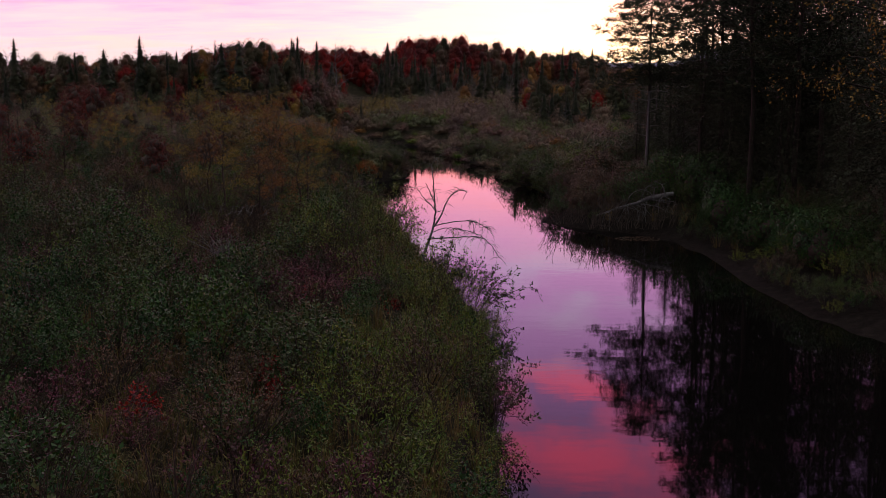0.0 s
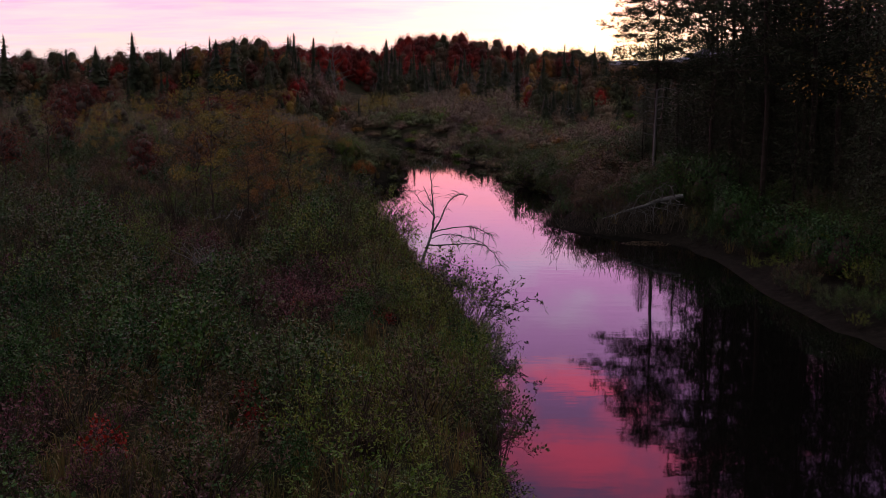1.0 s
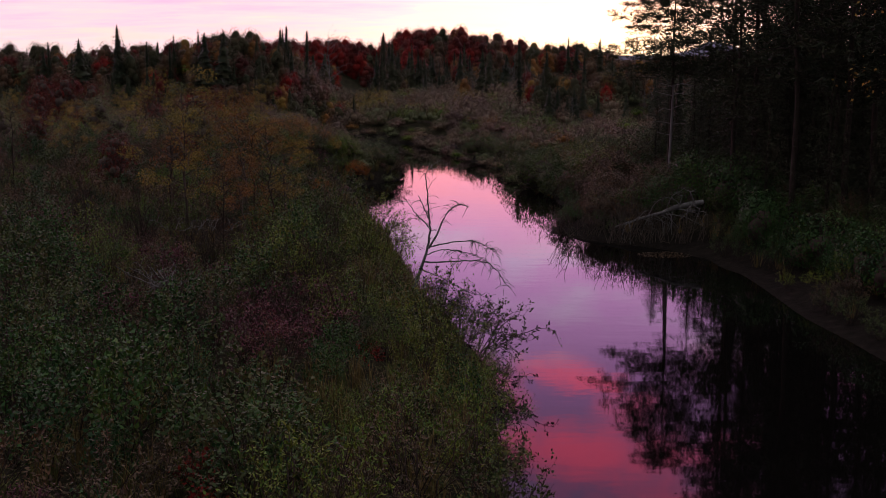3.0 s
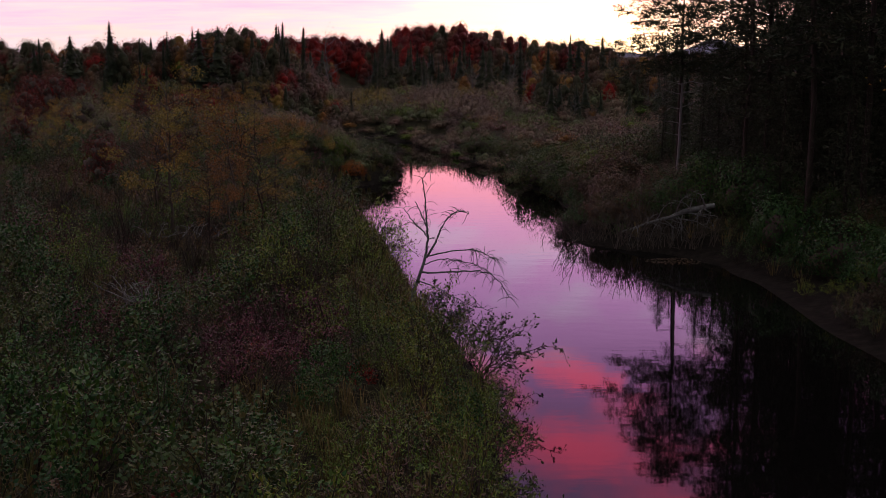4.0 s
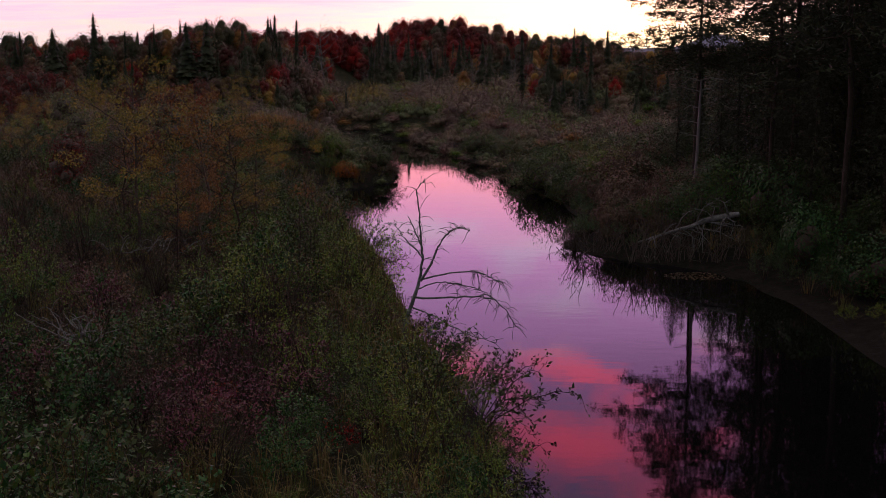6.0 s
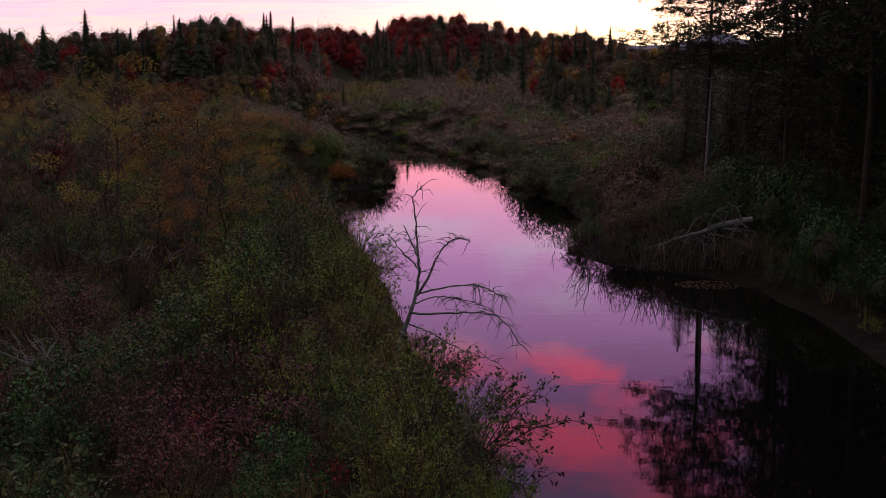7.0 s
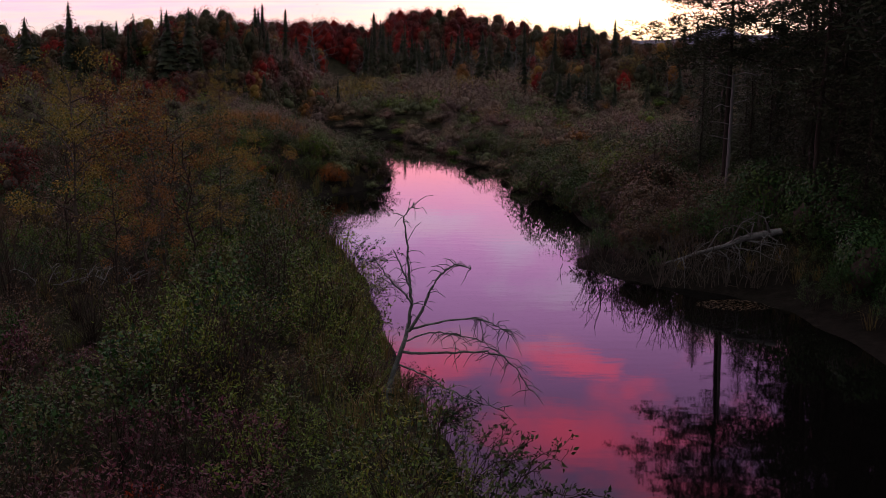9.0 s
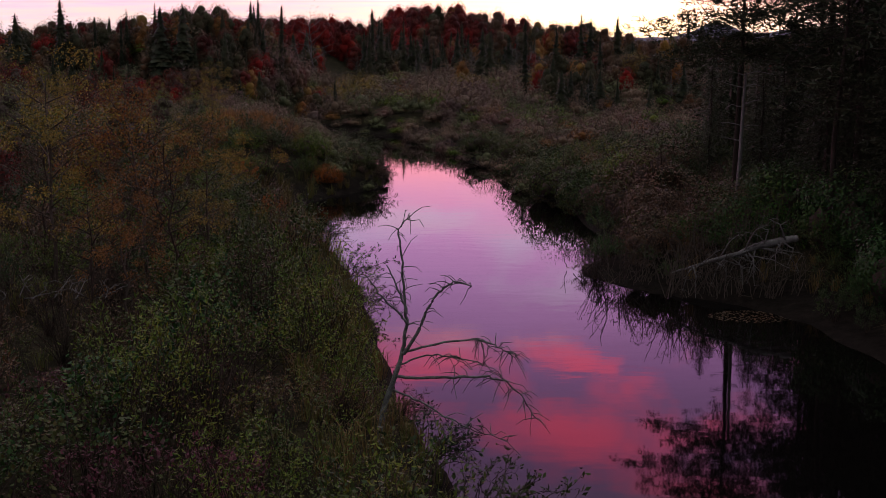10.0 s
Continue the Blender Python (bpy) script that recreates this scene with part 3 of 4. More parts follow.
def conifer(seed, tall, wide, levels, branches, sprays, bare=0.08, spray=0.35, droop=0.15, ragged=0.3, power=0.8, thick=None, lift=0.0, gaps=0.1, lite=False, solid=0.0, slim=0.36, teeth=0, tufts=0):
    """A spruce, fir or pine: trunk, whorls of boughs and flat needle sprays along them, or toothed fronds."""
    rng = np.random.default_rng(seed)
    wood, crown = Geo(), Geo()
    crown.tri = not solid
    thick = thick or 0.016 * tall
    lean = rng.normal(size=2) * 0.008 * tall
    trunk = curve((0, 0, -0.3), (lean[0], lean[1], tall), 0, 9, rng, 0.003 * tall)
    wood.tube(trunk, (thick, thick * 0.55, thick * 0.06), 6)
    for k in range(levels):
        rel = (k + rng.uniform(-0.3, 0.3)) / levels
        z = tall * (bare + (0.99 - bare) * np.clip(rel, 0, 0.985))
        far = wide * (1 - np.clip(rel, 0, 0.985)) ** power * (1.0 if rel > 0.12 else 0.75)
        if solid:
            at = [np.interp(z / tall, np.linspace(0, 1, 9), trunk[:, i]) for i in (0, 1)]
            crown.skirt(at, z - (droop + 0.12) * far, z + 0.9 * tall / levels, far * solid, far * 0.12, rng)
        for b in range(branches):
            if rng.uniform() < gaps:
                continue
            turn = 2 * np.pi * (b + rng.uniform(-0.35, 0.35)) / branches + k * 1.1
            long = far * rng.uniform(1 - ragged, 1 + 0.6 * ragged) + 0.04 * wide
            d = np.array([np.cos(turn), np.sin(turn)])
            foot = np.array([np.interp(z / tall, np.linspace(0, 1, 9), trunk[:, 0]), np.interp(z / tall, np.linspace(0, 1, 9), trunk[:, 1]), z])
            tip = foot + (d[0] * long, d[1] * long, (lift - droop) * long + rng.normal() * 0.06 * long)
            bough = curve(foot, tip, -0.06 * long * (1 if droop > 0.1 else -1), 4, rng, 0.02 * long)
            if long > 0.5 and not lite:
                wood.tube(bough, (thick * 0.13 + 0.006, 0.006), 3)
            if teeth:
                count = max(3, int(teeth * (0.35 + 0.65 * long / wide)))
                s = (np.arange(count) + rng.uniform(0.1, 0.9, count)) / count
                spot = foot + (tip - foot) * s[:, None] + np.array([0, 0, -0.10 * long]) * (4 * s * (1 - s))[:, None] + rng.normal(size=(count, 3)) * 0.04 * long
                hand = np.where(np.arange(count) % 2 == 0, -1, 1)[:, None]
                way = np.array([d[0], d[1], 0]) * 0.8 + np.array([-d[1], d[0], 0]) * hand * rng.uniform(0.35, 1.1, (count, 1)) * (1.1 - s)[:, None] + np.array([0, 0, lift - 1.3 * droop]) + rng.normal(size=(count, 3)) * 0.36
                face = np.array([d[0] * 0.5, d[1] * 0.5, 0.8]) + rng.normal(size=(count, 3)) * 0.45
                crown.leaves(spot, way, spray * rng.uniform(0.7, 1.3, count) * (0.55 + 0.45 * long / wide), slim, 0.05, rng, face=face)
                continue
            if tufts:
                n = max(3, int(tufts * long / wide))
                s = rng.uniform(0.06, 1.05, n) ** 0.8
                middle = foot + (tip - foot) * s[:, None] + np.array([-d[1], d[0], 0]) * (rng.normal(size=n) * 0.16 * long)[:, None] + np.array([0, 0, 1]) * (rng.normal(size=n) * 0.05 * long)[:, None]
                spot = (middle[:, None] + rng.normal(size=(n, sprays, 3)) * (0.16, 0.16, 0.07)).reshape(-1, 3)
                way = rng.normal(size=spot.shape) * (1, 1, 0.6) + (d[0] * 0.5, d[1] * 0.5, 0.25)
                crown.leaves(spot, way, spray * rng.uniform(0.6, 1.25, len(spot)), slim, 0.06, rng, 0.0)
                continue
            count = max(2, int(sprays * long / wide + 1.5))
            s = rng.uniform(0.12, 1.0, count) ** 0.75
            spot = foot + (tip - foot) * s[:, None] + rng.normal(size=(count, 3)) * 0.05 * long
            hand = np.where(rng.uniform(size=count) < 0.5, -1, 1)[:, None]
            sideways = np.array([-d[1], d[0], 0]) * hand
            way = np.array([d[0], d[1], 0]) * rng.uniform(0.4, 1.0, (count, 1)) + sideways * rng.uniform(0.1, 1.0, (count, 1)) + np.array([0, 0, lift * 0.8 - droop]) + rng.normal(size=(count, 3)) * 0.12
            crown.leaves(spot, way, spray * rng.uniform(0.6, 1.25, count) * (0.5 + 0.5 * long / wide), slim, 0.06, rng, 0.0)
    crown.leaves(np.array([[lean[0], lean[1], tall * 0.955]]).repeat(5, 0), rng.normal(size=(5, 3)) * 0.1 + (0, 0, 1), tall * 0.05, 0.2, rng=rng)
    return wood, crown


def tuft(seed, tall, wide, blades):
    """A tussock of arching blades, in two bends each."""
    rng = np.random.default_rng(seed)
    g = Geo()
    turn, r = rng.uniform(0, 2 * np.pi, blades), rng.uniform(0, 0.3, blades) * wide
    d = np.stack([np.cos(turn), np.sin(turn), 0 * turn], 1)
    root = d * r[:, None] + rng.normal(size=(blades, 3)) * (0.04, 0.04, 0)
    high, reach = tall * rng.uniform(0.5, 1.1, blades), wide * rng.uniform(0.15, 0.9, blades)
    side = np.stack([-d[:, 1], d[:, 0], 0 * turn], 1) * 0.011
    mid = root + d * (reach * 0.35)[:, None] + np.stack([0 * high, 0 * high, high * 0.75], 1)
    tip = root + d * reach[:, None] + np.stack([0 * high, 0 * high, high * rng.uniform(0.6, 1.0, blades)], 1)
    quads = np.stack([root - side, root + side, mid + side * 0.8, mid - side * 0.8], 1).reshape(-1, 3)
    g.add(quads, np.arange(4 * blades).reshape(-1, 4))
    ends = np.stack([mid - side * 0.8, mid + side * 0.8, tip + side * 0.15, tip - side * 0.15], 1).reshape(-1, 3)
    g.add(ends, np.arange(4 * blades).reshape(-1, 4))
    return g


def plant(name, pair, woods, leaf, label, category, group="", trunk_name="trunk", crown_name="crown"):
    """A thing of wood and leaf parts, standing at the origin until it is copied."""
    ob = new(name)
    ob.empty_display_size = 0.2
    part(trunk_name, pair[0], woods, ob)
    part(crown_name, pair[1], leaf, ob)
    return tagged(ob, label, category, group)


def stand(ob, x, y, turn=0.0, size=1.0, tall=1.0, sink=0.0, lean=(0, 0)):
    """The pose of a plant on the ground."""
    return Matrix.Translation((x, y, float(land(x, y)) - sink)) @ Euler((lean[0], lean[1], turn)).to_matrix().to_4x4() @ Matrix.Diagonal((size, size, size * tall, 1))


def settle(kinds, places):
    """Sets each (kind, x, y, turn, size, tall) up: the first of a kind moves there, the others are copies."""
    used = set()
    for kind, x, y, turn, size, tall in places:
        ob = kinds[kind]
        m = stand(ob, x, y, turn, size, tall)
        if kind in used:
            copy_thing(ob, m)
        else:
            used.add(kind)
            waiting.append((ob, m))


waiting = []


def jittered(x0, x1, y0, y1, step, rng):
    xs, ys = np.meshgrid(np.arange(x0, x1, step), np.arange(y0, y1, step))
    xs, ys = xs.ravel() + rng.uniform(-0.5, 0.5, xs.size) * step, ys.ravel() + rng.uniform(-0.5, 0.5, xs.size) * step
    return xs, ys


# ---- shrubs of the near left bank and the meadow
SHRUBS = {
    "viburnum": plant("viburnum_bush", shrub(11, 1.9, 1.1, 7, 38, 25, 0.105, 0.6), TWIG, GREEN, "leafy green bush with broad leaves on the marshy bank", "bush", "bushes of the thicket", "branchwork", "foliage"),
    "alder": plant("alder_bush", shrub(12, 2.4, 1.2, 12, 34, 22, 0.105, 0.62), TWIG, OLIVE, "olive green alder bush with thin stems in the thicket", "bush", "bushes of the thicket", "branchwork", "foliage"),
    "meadowsweet": plant("meadowsweet_bush", shrub(13, 1.5, 1.0, 18, 36, 19, 0.085, 0.4), TWIG, BROWN, "brown withering bush of thin upright stems", "bush", "bushes of the thicket", "branchwork", "foliage"),
    "willow": plant("willow_bush", shrub(14, 2.0, 1.15, 10, 36, 26, 0.09, 0.36), TWIG, LIME, "yellow-green willow bush with narrow leaves", "bush", "bushes of the thicket", "branchwork", "foliage"),
    "blueberry": plant("purple_red_bush", shrub(15, 1.4, 1.0, 18, 34, 18, 0.085, 0.5), TWIG, PURPLE, "purple-red autumn bush with thin stems", "bush", "bushes of the thicket", "branchwork", "foliage"),
    "bare": plant("bare_bush", shrub(16, 2.2, 1.1, 24, 54, 6, 0.06, 0.5, 0.55), TWIG, BROWN, "half-bare grey-brown bush with hardly any leaves", "bush", "bushes of the thicket", "branchwork", "foliage"),
    "maple": plant("red_maple_sapling", shrub(17, 1.2, 0.6, 5, 24, 9, 0.12, 0.7), TWIG, RED, "small maple sapling with bright red leaves", "sapling", "", "branchwork", "foliage"),
}
rng = np.random.default_rng(5)


def view_edge(y):
    return 0.39 * y + 4


def raw(piece):
    """A built part's geometry, to be repeated."""
    points = np.empty(len(piece.data.vertices) * 3)
    piece.data.vertices.foreach_get("co", points)
    faces = np.empty(len(piece.data.loops), int)
    piece.data.loops.foreach_get("vertex_index", faces)
    g = Geo()
    g.add(points.reshape(-1, 3), faces.reshape(-1, piece.data.polygons[0].loop_total))
    g.smooth = len(piece.data.polygons) > 0 and piece.data.polygons[0].use_smooth
    return g


def rooted(x, y, rng, low=0.7, high=1.2, flat=0.8, steep=1.15):
    return (x, y, float(land(x, y)), rng.uniform(0, 6.28), rng.uniform(low, high), rng.uniform(flat, steep))


NAMES = list(SHRUBS)
near, thicket = [], {name: [] for name in NAMES}
DRIFTS = (rng.uniform(0.35, 0.8, len(NAMES)), rng.uniform(0.35, 0.8, len(NAMES)), rng.uniform(0, 6.28, len(NAMES)))
xs, ys = jittered(-46, 3, 19, 68, 1.5, rng)
left, _ = shore(xs, ys)
inside = (np.abs(xs) < view_edge(ys)) & (left > -0.1)
drift = np.sin(0.35 * xs + 1.1) * np.cos(0.28 * ys) + 0.5 * np.sin(0.8 * ys + 0.5 * xs)
for x, y, p, edge in zip(xs[inside], ys[inside], drift[inside], left[inside]):
    if y > 52 and edge < 1.2:
        continue
    odds = np.array([(4.5 if y < 44 and x < -3 else 2.4) + 2 * max(0, p), 1.6, 1.8 + 2 * max(0, -p), 1.0, 0.9, 1.5, 0.05])
    if edge < 4.6:
        odds = np.array([0.7, 1.3, 0.9, 4.0, 0.2, 0.3, 0.02])
    odds = odds * np.exp(1.5 * np.sin(x * DRIFTS[0] + y * DRIFTS[1] + DRIFTS[2]) + 1.0 * np.sin(x * DRIFTS[1] * 2.1 - y * DRIFTS[0] * 1.7 + 2 * DRIFTS[2]))
    odds[6] = 0.04
    kind = NAMES[rng.choice(len(NAMES), p=odds / odds.sum())]
    size = rng.choice([rng.uniform(0.55, 0.85), rng.uniform(0.9, 1.45)]) * (0.75 if edge < 1.6 else 1.0)
    if (x + 5.2) ** 2 / 5 + (y - 46) ** 2 / 30 < 1:
        kind = ("blueberry", "bare", "meadowsweet")[rng.choice(3, p=[0.5, 0.25, 0.25])]
    elif kind == "willow" and x < -4 and y < 44:
        kind = "viburnum"
    if (x + 11) ** 2 / 9 + (y - 63.5) ** 2 / 16 < 1:
        kind = "bare" if rng.uniform() < 0.8 else "meadowsweet"
    if -3 < x < 3 and 48 < y < 57:
        size *= 0.7
    place = (kind, float(x), float(y), rng.uniform(0, 6.28), size, rng.uniform(0.8, 1.15))
    if y < 50 and sum(1 for k in near if k[0] == kind) < 60:
        near.append(place)
    else:
        thicket[kind].append((x, y, float(land(x, y)), place[3], size, place[5]))
for kind, x, y, size in (("alder", -9.8, 47.4, 0.9), ("meadowsweet", -8.9, 45.4, 1.1), ("viburnum", -10.6, 45.2, 0.9), ("viburnum", -7.6, 43.6, 0.9), ("maple", -4.9, 33.4, 0.9), ("maple", -4.6, 32.0, 0.8), ("maple", -2.0, 44.0, 0.7), ("willow", -5.6, 54.6, 1.5), ("willow", -6.6, 55.2, 1.35), ("willow", -5.9, 53.0, 1.25), ("willow", -5.4, 56.8, 1.3), ("blueberry", -6.3, 49.7, 1.1), ("blueberry", -5.7, 44.1, 1.2),
                         ("blueberry", -3.4, 49.5, 1.1), ("blueberry", -4.6, 46.5, 1.1), ("maple", -5.2, 47.4, 0.7), ("willow", -0.4, 44.5, 0.9), ("willow", -0.2, 39.5, 0.8)):
    near.append((kind, x, y, rng.uniform(0, 6.28), size, 1.0))
settle(SHRUBS, near)
THICKET_LABELS = {"viburnum": "green leafy undergrowth", "alder": "olive green alder thicket", "meadowsweet": "brown withered undergrowth", "willow": "yellow-green willow thicket",
                  "blueberry": "purple-red low bushes", "bare": "half-bare twiggy grey-brown thicket", "maple": "red maple seedlings"}
for kind, places in thicket.items():
    if places:
        thing = tagged(new("thicket"), THICKET_LABELS[kind] + " covering the creek bank", "thicket", kind="stuff")
        for piece in SHRUBS[kind].children:
            part(piece.name.split(".")[0], raw(piece).scattered(places), piece.data.materials[0], thing)

# ---- grass
xs, ys = jittered(-46, 24, 19, 124, 0.62, rng)
left, right = shore(xs, ys)
inside = (np.abs(xs) < view_edge(ys)) & ((left > 0.0) | (right > 1.2)) & (ys < 108)
for seed, mat, label in ((31, STRAW, "dry straw-coloured grass tussocks"), (32, SEDGE, "green sedge tussocks"), (33, RUSTGRASS, "rust-brown grass tussocks")):
    blade = tuft(seed, 0.95, 0.7, 22)
    mound = (((xs + 13.5) / 4.5) ** 2 + ((ys - 113) / 9) ** 2) < 1
    pick = mound & (rng.uniform(size=xs.size) < 0.9) if mat is RUSTGRASS else inside & (rng.uniform(size=xs.size) < np.where((left < 3.0) & (left > right), 0.4, np.where((ys < 43) & (xs > -9), 0.42, 0.04) + 0.12 * (np.sin(0.5 * xs + 0.3 * ys) * np.sin(0.41 * ys) > 0.55)))
    tagged(part("grass", blade.scattered([rooted(x, y, rng) for x, y in zip(xs[pick], ys[pick])]), mat), label + " along the creek", "grass", kind="stuff")


# ---- bushes of the middle distance and of the far meadow
def spread_bushes(name, label, kinds, x0, x1, y0, y1, step, keep, odds_at, low=0.75, high=1.3, shore_size=1.0):
    """Joined bushes of several looks, scattered over a stretch of land."""
    xs, ys = jittered(x0, x1, y0, y1, step, rng)
    left, right = shore(xs, ys)
    spots = {k: [] for k in kinds}
    for x, y, l, r in zip(xs, ys, left, right):
        if abs(x) > view_edge(y) or not keep(x, y, l, r):
            continue
        odds = np.array(odds_at(x, y), float)
        k = list(kinds)[rng.choice(len(kinds), p=odds / odds.sum())]
        small = shore_size + (1 - shore_size) * float(smooth(max(l, r), 1.0, 9.0))
        spots[k].append(rooted(x, y, rng, low * small, high * small, 0.75, 1.1))
    for k, places in spots.items():
        if not places:
            continue
        pair, mat, words = kinds[k]
        thing = tagged(new(name), words + " " + label, "bushes", kind="stuff")
        part("branchwork", pair[0].scattered(places), TWIG, thing)
        part("foliage", pair[1].scattered(places), mat, thing)


MIDDLE = {"brown": (shrub(41, 1.7, 1.05, 10, 40, 30, 0.095, 0.5, lite=True), BROWN, "brown"), "olive": (shrub(42, 1.8, 1.1, 10, 40, 30, 0.095, 0.6, lite=True), OLIVE, "olive green"),
          "green": (shrub(45, 1.7, 1.1, 8, 40, 30, 0.095, 0.6, lite=True), GREEN, "dark green"), "lime": (shrub(46, 1.6, 1.1, 8, 40, 30, 0.095, 0.4, lite=True), LIME, "yellow-green"),
          "purple": (shrub(44, 1.7, 1.0, 16, 32, 8, 0.10, 0.5, lite=True), PURPLE, "dusky purple-red"), "bare": (shrub(47, 2.2, 1.1, 26, 36, 4, 0.09, 0.5, 0.4, lite=True), BROWN, "half-bare grey-brown"), "rust": (shrub(43, 1.5, 1.0, 8, 38, 28, 0.095, 0.6, lite=True), ORANGE, "rust orange")}
spread_bushes("thicket", "bushes covering the bank of the creek", MIDDLE, -46, 3, 67, 106, 1.75, lambda x, y, l, r: l > (1.8 if y < 90 else 2.4) and ((x + 13.5) / 4.2) ** 2 + ((y - 113) / 8.5) ** 2 > 1, lambda x, y: (1.4, 2.4, 0.4, 3.2, 0.5, 0.7, 0.25) if x > between(y, LEFT_BANK) - 7 else (2.2, 2.0, 0.5, 0.9, 0.8, 2.0, 0.12), 0.7, 1.4)
spread_bushes("bank_bushes", "bushes on the shaded bank below the pines", MIDDLE, 5, 40, 44, 112, 1.5, lambda x, y, l, r: not (7.5 < x < 14.8 and 70.5 < y < 75.8) and (0.8 if y < 71 else -0.1) < r < (9 if y < 92 else 14), lambda x, y: (1.0, 3.2, 1.8, 0.8, 0.3, 0.6, 0.0), 0.65, 1.5, 0.6)
def far_bushes(count, leaf):
    return {"brown": (dome_bush(41, 1.5, 1.3, count, leaf, dense=0.4), HAZEL, "brown"), "olive": (dome_bush(42, 1.5, 1.35, count, leaf, dense=0.4), MOSS, "olive green"), "rust": (dome_bush(43, 1.2, 1.2, count, leaf, dense=0.4), UMBER, "rust orange"),
            "purple": (dome_bush(44, 1.5, 1.2, count, leaf, dense=0.4), MAUVE, "dusky purple-red"), "lime": (dome_bush(46, 1.4, 1.3, count, leaf, dense=0.4), LIME, "yellow-green")}


spread_bushes("meadow_bushes", "rounded bushes covering the far meadow", far_bushes(560, 0.115), -60, 40, 105, 150, 1.75, lambda x, y, l, r: max(l, r) > -0.3 and ((x + 13.5) / 4.2) ** 2 + ((y - 113) / 8.5) ** 2 > 1, lambda x, y: (1.6, 2.8 - 1.6 * float(smooth(y, 116, 134)), 0.16 + (1.6 if 8 < x < 20 and 106 < y < 122 else 0), 0.9 if x < 0 else 2.0, 0.5), 0.55, 1.35, 0.75)
spread_bushes("meadow_bushes", "rounded bushes in the distance", far_bushes(560, 0.12), -60, 48, 150, 206, 3.0, lambda x, y, l, r: max(l, r) > 0.8 and (y < 160 or -24 < x < 17), lambda x, y: (2.6, 1.4, 0.2, 1.9, 0.25), 1.0, 1.9)


# ---------------------------------------------------------------- trees
TREES = {}
for n, (seed, tall, wide) in enumerate(((51, 10.6, 3.0), (52, 8.8, 3.6), (53, 7.6, 3.2), (54, 10.0, 2.1))):
    TREES[f"fir{n}"] = plant("fir_tree", conifer(seed, tall, wide * 0.85, 30, 7, 5, 0.05, 0.5, 0.22, 0.6, 0.8, lite=True, solid=0.66), BARK, NEEDLE, "dark pointed fir tree at the foot of the hill", "tree", "firs below the hill")
for name, mat, words, seed in (("red", RED, "maple tree with red autumn leaves", 61), ("orange", UMBER, "maple tree with orange-brown autumn leaves", 62), ("green", MOSSY, "round tree with dull green leaves", 63),
                               ("crimson", WINE, "round tree with dark red leaves", 64), ("yellow", YELLOW, "small tree with yellow autumn leaves", 65), ("drab", BROWN, "half-bare brown autumn tree", 66)):
    TREES[name] = plant("tree", round_tree(seed, 5.0, 2.1, 1500, 0.17, 8, 0.6, 0.12), BARK, mat, words + " before the hill", "tree", "autumn trees before the hill")
TREES["spire"] = plant("spruce_tree", conifer(55, 8.0, 0.62, 34, 7, 4, 0.10, 0.26, 0.2, 0.6, 0.3, lite=True, solid=0.7), BARK, NEEDLE, "slender dark spruce rising over the skyline", "tree", "firs below the hill")
TREES["grey"] = plant("tree", broadleaf(67, 5.6, 1.9, 22, 66, 3, 0.10, 0.2, 0.07), DEADWOOD, BROWN, "leafless grey tree at the foot of the hill", "tree", "bare trees below the hill")
HUES = ["red", "orange", "green", "crimson", "yellow", "drab"]
woods = {name: [] for name in HUES}
stretches = [(*spot, 1.0) for spot in zip(*jittered(-44, 30, 230, 262, 3.3, rng))]
stretches += [(*spot, 0.66) for spot in zip(*jittered(-66, 48, 151, 166, 2.1, rng)) if not -11 < spot[0] < 11]
for x, y, size in stretches:
    on_hill = np.exp(-(((x + 5) / 20) ** 2)) if size == 1.0 else 0.15
    odds = np.array([0.35 + 2.2 * on_hill, 0.3, 1.3, 1.4 + 1.6 * on_hill, 0.05, 1.0] if size == 1.0 else [0.4, 0.35, 1.5, 0.8, 0.05, 1.3] if x < 8 else [0.06, 0.2, 1.1, 0.15, 0.12, 1.6])
    place = rooted(x, y, rng, 0.8 * size, 1.2 * size, 0.85, 1.15)
    woods[HUES[rng.choice(6, p=odds / odds.sum())]].append((place[0], place[1], place[2] - 0.6 * size) + place[3:])
for name, places in woods.items():
    thing = tagged(new("hill_woods"), TREES[name]["label"].split(" tree with")[0].replace("half-bare brown autumn tree before the hill", "half-bare brown") + " trees covering the far hill", "woods", kind="stuff")
    crown, wood = sorted(TREES[name].children, key=lambda o: o.name)
    part("trunks", raw(wood).scattered(places), BARK, thing)
    part("foliage", raw(crown).scattered(places), crown.data.materials[0], thing)
places = []
stretches = [(*spot, 1.0) for spot in zip(*jittered(-18, 16, 188, 226, 3.2, rng))]
stretches += [(*spot, 0.66) for spot in zip(*jittered(-60, 42, 141, 159, 2.4, rng)) if not -12 < spot[0] < 11]
stretches += [(*spot, 0.6) for spot in zip(*jittered(-23, -9, 147, 163, 2.0, rng))]
for x, y, size in stretches:
    if abs(x) > view_edge(y) or max(shore(x, y)) < 3:
        continue
    if rng.uniform() < (0.36 if -22 < x < 40 else 0.2):
        places.append((f"fir{rng.integers(4)}", float(x), float(y), rng.uniform(0, 6.28), rng.uniform(0.42, 0.8) * size, rng.uniform(0.9, 1.2)))
    elif rng.uniform() < 0.78:
        kind = [*HUES, "grey"][rng.choice(7, p=[0.06, 0.08, 0.27, 0.13, 0.03, 0.25, 0.18] if x < -15 else [0.02, 0.06, 0.30, 0.06, 0.05, 0.29, 0.22])]
        places.append((kind, float(x), float(y), rng.uniform(0, 6.28), rng.uniform(0.55, 0.95) * size, 1.0))
